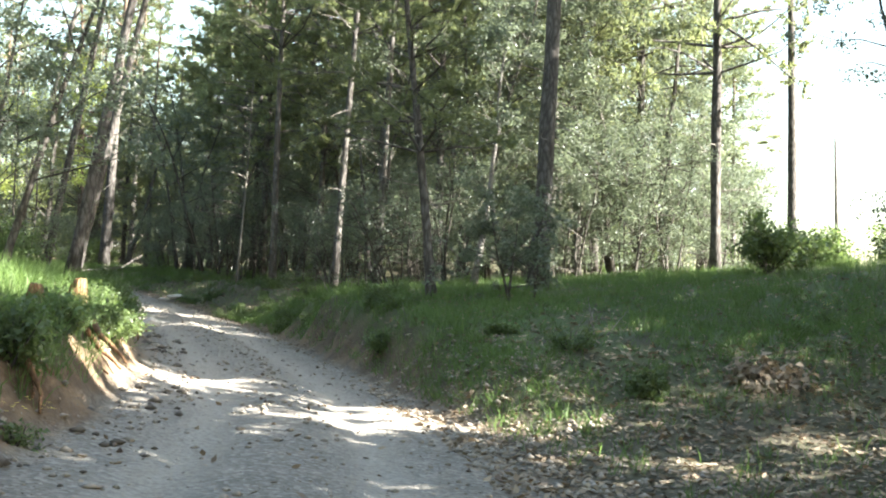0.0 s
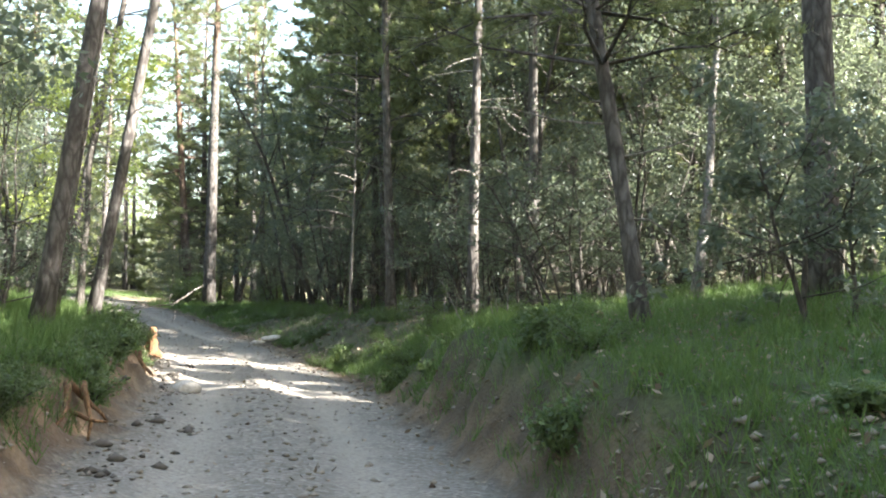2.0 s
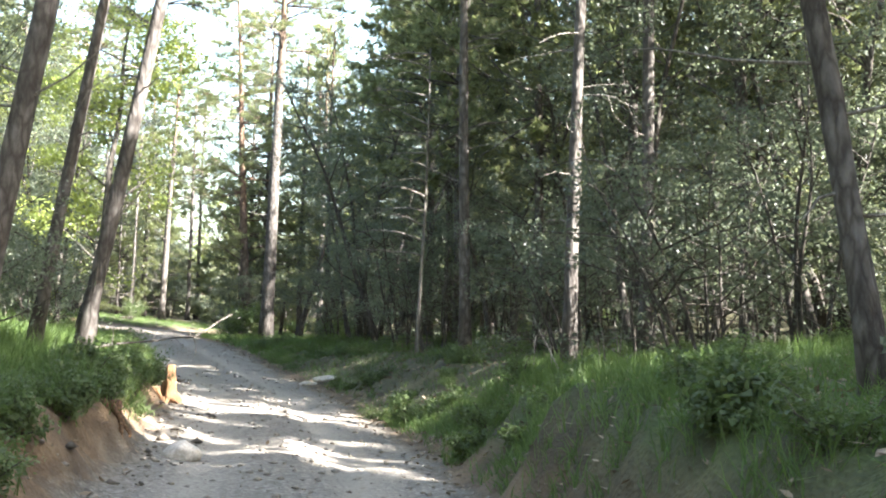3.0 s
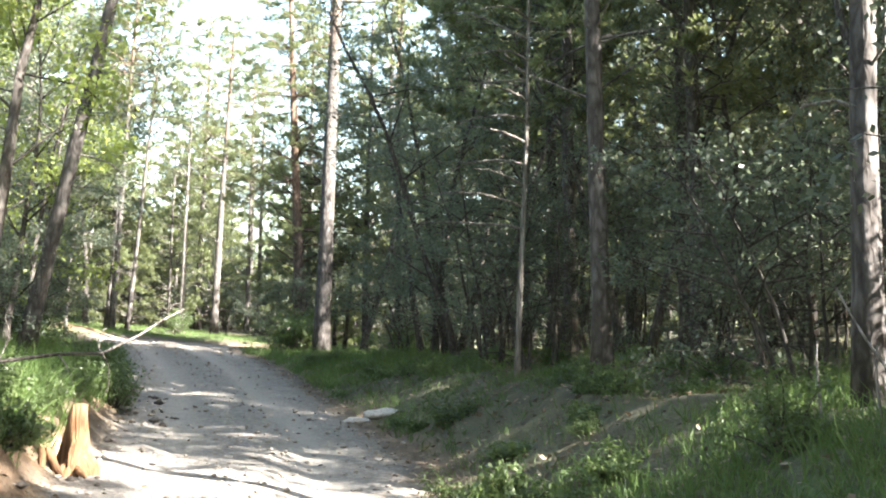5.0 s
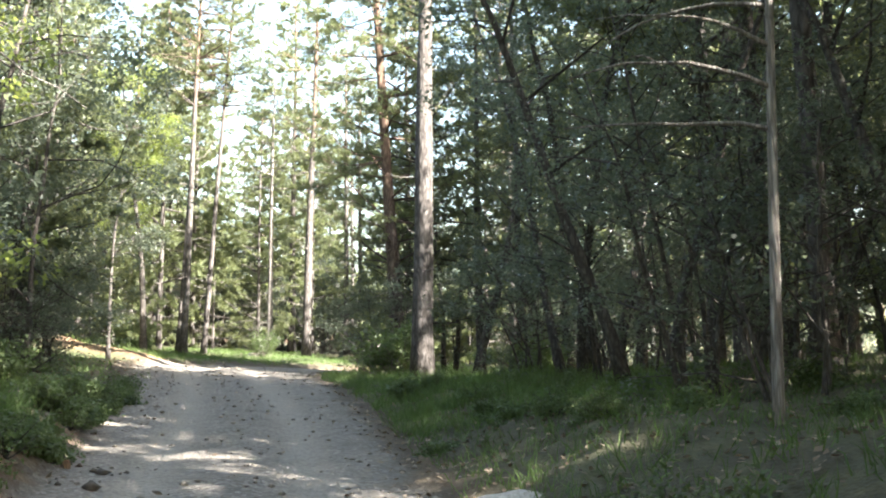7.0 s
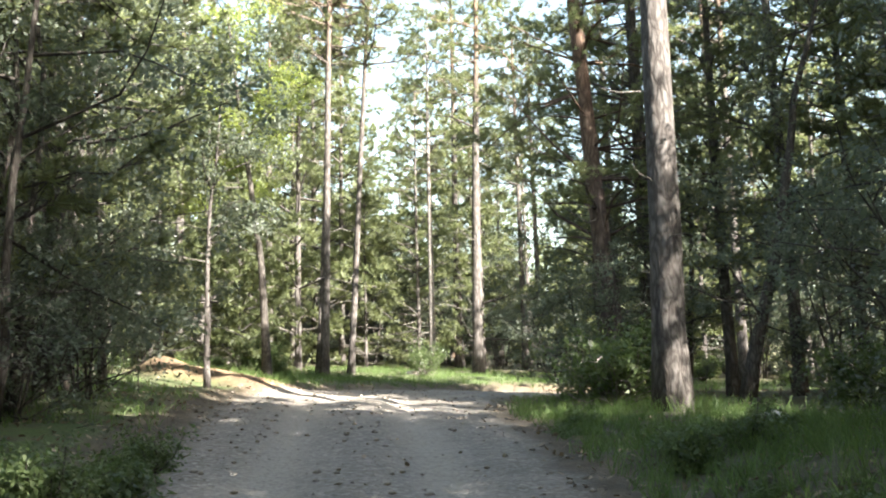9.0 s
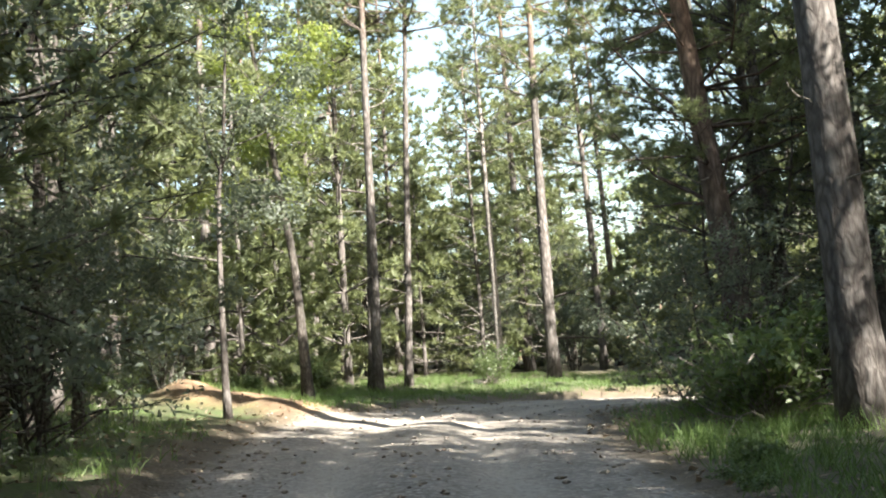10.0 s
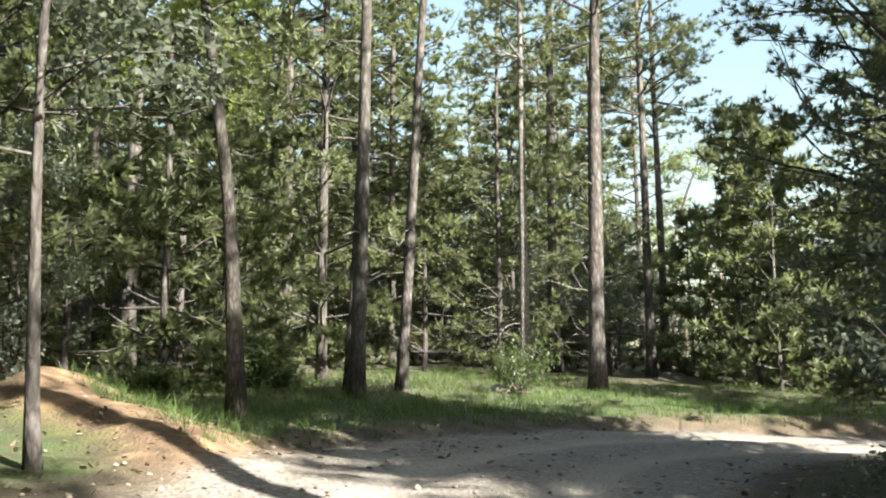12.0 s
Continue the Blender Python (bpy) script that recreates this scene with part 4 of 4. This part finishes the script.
litter_cover(60000, (-30, 8, 3, 66), lambda x, y, d, ny, hl, hr: (np.abs(d) < 7) * np.where(np.abs(d) < hl - 0.2, np.interp(ny, (14, 20), (0.14, 0.04)), np.where(np.abs(d) < hr + 1.6, 0.85, 0.45)), 64, 0.045, "scattered dry brown leaves on the ground")


litter_cover(14000, (-14, 3, 26, 50), lambda x, y, d, ny, hl, hr: ((d > hr) & (d < 7)) * 0.9, 79, 0.04, "dry leaves under the shaded thicket")
litter_cover(34000, (-1, 9, 4, 24), lambda x, y, d, ny, hl, hr: (d > hr - 0.6) * np.where(ny < 14, 0.9, 0.25), 67, 0.05, "dry brown leaves strewn over the clearing")


def pebble_cover(name, count, box, test, seed, lo, hi, material, label, squash=0.6):
    r, x, y, z = scatter(count, box, test, seed)
    s = lo + (hi - lo) * r.uniform(0, 1, len(x)) ** 3
    base = np.array([(1, 0, 0), (0.3, 0.95, 0), (-0.8, 0.6, 0), (-0.8, -0.6, 0), (0.3, -0.95, 0), (0.1, 0.1, 1), (0, 0, -1)], float)
    tri = [(0, 1, 5), (1, 2, 5), (2, 3, 5), (3, 4, 5), (4, 0, 5), (1, 0, 6), (2, 1, 6), (3, 2, 6), (4, 3, 6), (0, 4, 6)]
    n = len(x)
    a = r.uniform(0, 6.28, n)
    v = base[None] * (1 + r.normal(0, 0.22, (n, 7, 3))) * s[:, None, None]
    ca, sa = np.cos(a)[:, None], np.sin(a)[:, None]
    vv = np.stack([v[..., 0] * ca - v[..., 1] * sa + x[:, None], v[..., 0] * sa + v[..., 1] * ca + y[:, None], v[..., 2] * squash + (z + s * 0.2)[:, None]], -1)
    g = Geo()
    g.add(vv, (7 * np.arange(n)[:, None, None] + np.array(tri)[None]).reshape(-1, 3))
    tagged(part(name, g, material), label, "stones" if material is not CONE else "pine cones", kind="stuff")


pebble_cover("gravel", 60000, (-27, 3, 4, 62), lambda x, y, d, ny, hl, hr: (np.abs(d) < np.where(d < 0, hl, hr) + 0.5) * np.where(np.abs(np.abs(d) - 0.8) < 0.3, 0.3, np.where(d < -1.0, 1.0, 0.7)) * np.interp(ny, (30, 42), (1.0, 0.4)), 65, 0.01, 0.05, GRAVEL, "loose gravel and small stones on the track")
pebble_cover("gravel", 9000, (-1, 5, 4, 17), lambda x, y, d, ny, hl, hr: ((d > hr - 0.5) & (d < hr + 1.6)) * 0.8, 77, 0.012, 0.06, GRAVEL, "loose stones strewn beside the track")
pebble_cover("rubble", 5200, (-14, 0, 4, 40), lambda x, y, d, ny, hl, hr: ((d < -hl + 0.75) & (d > -hl - 0.25)) * np.where(wave(x, y, 1.4, 13) > -0.2, 0.9, 0.3), 78, 0.02, 0.095, RUBBLE, "dark broken stones and clods along the bank's foot")
pebble_cover("pine_cones", 420, (-27, 3, 6, 62), lambda x, y, d, ny, hl, hr: (np.abs(d) < np.where(d < 0, hl, hr) + 0.4) * 0.9, 66, 0.022, 0.04, CONE, "dark fallen pine cones on the track", 0.9)


# ---- stones, wood and other single things ----
def stone(x, y, size, seed, label, squash=0.55, turn=0.0, stretch=1.0):
    rng_s = random.Random(seed)
    bm = bmesh.new()
    bmesh.ops.create_icosphere(bm, subdivisions=3, radius=1)
    for v in bm.verts:
        k = 1 + 0.28 * noise.noise(v.co * 1.4 + Vector((seed, 0, 0))) + 0.12 * noise.noise(v.co * 4 + Vector((0, seed, 0)))
        v.co = Vector((v.co.x * k * stretch, v.co.y * k, max(v.co.z * k * squash, -0.3)))
    me = bpy.data.meshes.new("stone")
    bm.to_mesh(me)
    bm.free()
    me.shade_smooth()
    me.materials.append(PALE_STONE)
    ob = new("stone", me)
    ob.matrix_basis = Matrix.Translation((x, y, ground_z(x, y) + 0.1 * size)) @ Matrix.Rotation(turn, 4, "Z") @ Matrix.Diagonal((size, size, size, 1))
    return tagged(ob, label, "stone")


stone(-9.35, 38.9, 0.24, 1, "flat pale stone at the track's edge", 0.4, 0.4, 1.7)
stone(-9.75, 38.6, 0.16, 2, "pale broken stone beside a flat one", 0.5, 0.1, 1.3)
stone(-14.6, 51.2, 0.26, 3, "rounded pale boulder in the grass", 0.75)
stone(-6.6, 25.1, 0.2, 4, "pale angular stone fallen from the bank", 0.7)
stone(-30.6, 69.0, 0.22, 5, "pale stone on grass under pines", 0.5, 0.3, 1.4)


def fallen_branch():
    rng_b = np.random.default_rng(71)
    ob = thing("fallen_branch", Matrix.Identity(4), "long bare fallen branch lying over the grassy bank", "branch")
    g = Geo()
    main = np.array([(-10.3, 27.3, ground_z(-10.3, 27.3) + 0.02), (-9.7, 27.9, 2.98), (-9.3, 28.5, 3.16), (-8.98, 29.1, 3.24), (-8.9, 29.68, 3.33), (-8.85, 30.2, 3.37), (-8.72, 30.55, 3.55), (-8.6, 30.68, 3.68), (-8.43, 30.75, 3.78)])
    g.tube(main[:6], np.linspace(0.018, 0.012, 6), 7)
    part("limb", g, OAK_BARK, ob)
    tip = Geo()
    tip.tube(main[5:], np.linspace(0.012, 0.007, 4), 7)
    part("broken_end", tip, DEAD_WOOD, ob, "pale barkless broken end")
    for i, way, long in ((2, (0.1, -0.3, 0.9), 0.45), (3, (-0.1, 0.2, 0.8), 0.4), (4, (0.4, -0.2, -0.5), 0.35), (5, (0.5, 0.2, -0.4), 0.4), (5, (-0.4, 0.3, 0.5), 0.3)):
        b = Geo()
        pts = limb(rng_b, main[i], way, long, 0.35, 6)
        b.tube(pts, np.linspace(0.008, 0.003, 7), 4)
        part("twig", b, DEAD_WOOD, ob)


fallen_branch()


def stick_tangle(x, y, seed, count, tall, label, material=None, wide=1.2):
    rng_b = np.random.default_rng(seed)
    ob = thing("bare_stems", stand(x, y), label, "dead branches")
    for k in range(count):
        g = Geo()
        p = (rng_b.uniform(-wide, wide), rng_b.uniform(-wide, wide) * 0.6, 0)
        pz = ground_z(x + p[0], y + p[1]) - ground_z(x, y) - 0.05
        pts = limb(rng_b, (p[0], p[1], pz), (rng_b.normal(0, 0.45), rng_b.normal(0, 0.3), 1), tall * rng_b.uniform(0.5, 1.2), 0.07, 6)
        g.tube(pts, np.linspace(0.013, 0.005, 7), 5)
        part("stem", g, material or DEAD_WOOD, ob)


stick_tangle(-3.0, 28.9, 72, 9, 0.85, "thin bare crossing stems before the thicket")
stick_tangle(-0.2, 31.0, 73, 8, 1.3, "thin pale dead stems in the thicket")
stick_tangle(0.6, 27.4, 74, 6, 0.9, "pale broken stems in the shade")


def root_stub(x, y, z, seed, label):
    rng_b = np.random.default_rng(seed)
    ob = thing("tree_root", Matrix.Translation((x, y, z)), label, "root")
    for k in range(4):
        g = Geo()
        pts = limb(rng_b, (rng_b.uniform(-0.15, 0.15), rng_b.uniform(-0.3, 0.3), 0.1), (0.55 + rng_b.normal(0, 0.2), rng_b.normal(-0.2, 0.4), -0.9), rng_b.uniform(0.5, 0.9), 0.16, 7)
        g.tube(pts, np.linspace(0.038, 0.012, 8), 6)
        part("root", g, ROOT_WOOD, ob, smooth=True)


for k, (yy, dd) in enumerate(((9.2, 0.45), (12.0, 0.4), (19.3, 0.4), (24.6, 0.35), (30.5, 0.4), (38.8, 0.35))):
    xx = float(np.interp(yy, LINE[:, 1], LINE[:, 0])) - float(np.interp(yy, HALF_Y, HALF_L)) / math.cos(radians(15)) - dd
    root_stub(xx, yy, ground_z(xx, yy) - 0.05, 80 + k, "orange-brown exposed roots in the cut earth bank")

shrub(stand(-1.1, 20.6), 91, h=0.42, width=0.75, leaf=0.026, count=54, per=44, label="bright leafy bush on top of the bank")
for k, (xx, yy) in enumerate(((8.6, 27.0), (10.2, 29.5), (11.5, 32.0), (7.4, 25.0), (12.4, 30.0))):
    shrub(stand(xx, yy), 95 + k, h=1.0 + 0.15 * k, width=1.5, label="dark green shrub on the grassy rise")
for k, (xx, yy) in enumerate(((-21.5, 45.2), (-22.4, 47.0), (-24.0, 49.6), (-20.2, 42.6), (-18.6, 40.2))):
    oak(stand(xx, yy), 540 + k, h=2.4 + 0.3 * (k % 3), stems=6, spread=1.6, dia=0.09, low=0.02, leaf=0.034, leaves_n=7000, fine=True, name="oak_bush", label="low dense oak bush in the shade of the verge", group="bushes of the verge")
shrub(stand(4.1, 13.8), 92, h=0.3, width=2.2, count=26, per=24, leaves=LITTER, dry=30, label="heap of brown dead brushwood on the clearing")
shrub(stand(-18.9, 57.6), 94, h=1.6, width=1.6, count=30, per=26, dry=20, label="leafy shrub with pale twigs at the bend")
shrub(stand(-18.2, 55.6), 93, h=1.5, width=1.5, count=30, per=26, dry=24, label="tangled shrub with dry twigs beside the thick pine")


# weeds that hang over the cut banks
def verge_weeds(count, box, side, seed, deep=2.6):
    r = np.random.default_rng(seed)
    kinds = {}
    for k in range(count):
        y = box[0] + (box[1] - box[0]) * (k + r.uniform(0.1, 0.9)) / count
        half = float(np.interp(y, HALF_Y, HALF_L if side < 0 else HALF_R))
        x = float(np.interp(y, LINE[:, 1], LINE[:, 0])) + side * (half / math.cos(radians(18)) + r.uniform(0.3, 0.9 if side < 0 else deep))
        if min(math.hypot(x + 14.6, y - 51.2), math.hypot(x + 9.4, y - 38.8)) < 1.1:
            continue
        m = stand(x, y, r.uniform(0, 6.28), r.uniform(0.6, 1.25), r.uniform(0.75, 1.15))
        q = k % 3
        if q in kinds:
            copy_thing(kinds[q], m)
        else:
            kinds[q] = shrub(m, seed + q, h=(0.4, 0.55, 0.32)[q], width=(0.6, 0.7, 0.8)[q], leaf=(0.02, 0.017, 0.024)[q], count=18, per=34, label="leafy weeds hanging over the cut bank", group="weeds of the bank")


verge_weeds(80, (4, 46), -1, 401)
verge_weeds(26, (13, 50), 1, 411)
verge_weeds(60, (26, 52), 1, 421, 5.5)


def flowers(x, y, seed, h):
    """A low weed with a few yellow blossoms."""
    ob = shrub(stand(x, y), seed, h=h, width=0.4, leaf=0.018, count=12, per=12, label="small green weed with yellow blossoms", group="flowering weeds")
    r = np.random.default_rng(seed)
    g = Geo()
    n = 16
    c = r.normal(0, 0.13, (n, 3)) * (1, 1, 0.3) + (0, 0, 1.05 * h)
    a = unit(np.cross(r.normal(0, 1, (n, 3)), (0, 0, 1)))
    g.quads(c, a * 0.022, np.cross(a, (0, 0, 1)) * 0.02)
    part("blossoms", g, YELLOW, ob, "small yellow petals")


for k, (xx, yy, hh) in enumerate(((4.1, 14.2, 0.3), (6.2, 17.5, 0.35), (5.4, 16.4, 0.3), (-2.95, 7.8, 0.3), (0.9, 15.4, 0.25))):
    flowers(xx, yy, 520 + k, hh)
stick_tangle(2.1, 15.8, 530, 8, 0.6, "tall dry pale grass stalks on the clearing", wide=0.35)


def bare_pole(x, y):
    ob = thing("dead_tree", stand(x, y), "thin bare dead trunk standing on the rise", "tree")
    g = Geo()
    g.tube([(0, 0, -0.3), (0.03, 0, 2), (-0.02, 0, 4.8)], [0.07, 0.06, 0.03], 7)
    part("trunk", g, OAK_BARK, ob, smooth=True)


bare_pole(12.3, 34.2)


def stump(x, y, tall, seed, label):
    rng_b = np.random.default_rng(seed)
    ob = thing("tree_stump", Matrix.Translation((x, y, ground_z(x, y))), label, "stump")
    g = Geo()
    t = np.linspace(0, 1, 7)
    line = np.stack([0.06 * t, 0.03 * np.sin(4 * t), -0.2 + (tall + 0.2) * t], 1)
    g.tube(line, (0.14 - 0.08 * t ** 2 + 0.13 * np.exp(-4 * t))[:, None] * (1 + 0.24 * rng_b.normal(0, 1, (7, 11))), 11)
    part("body", g, ROOT_WOOD, ob, smooth=True)
    for k in range(4):
        b = Geo()
        a = -0.9 + 0.6 * k + rng_b.normal(0, 0.2)
        pts = limb(rng_b, (0, 0, 0.12), (math.cos(a), math.sin(a), -0.55), rng_b.uniform(0.35, 0.7), 0.2, 6)
        b.tube(pts, np.linspace(0.05, 0.014, 7), 6)
        part("root", b, ROOT_WOOD, ob, smooth=True)


# the first stands in for a sunlit pillar of bank earth, in root colours
stump(-9.62, 31.0, 0.62, 501, "pillar of orange earth at the bank's end, built like a stump")
stump(-4.75, 14.3, 0.45, 502, "broken orange-brown stump in the cut bank")
stump(-4.35, 11.6, 0.35, 503, "broken orange-brown stump in the cut bank")
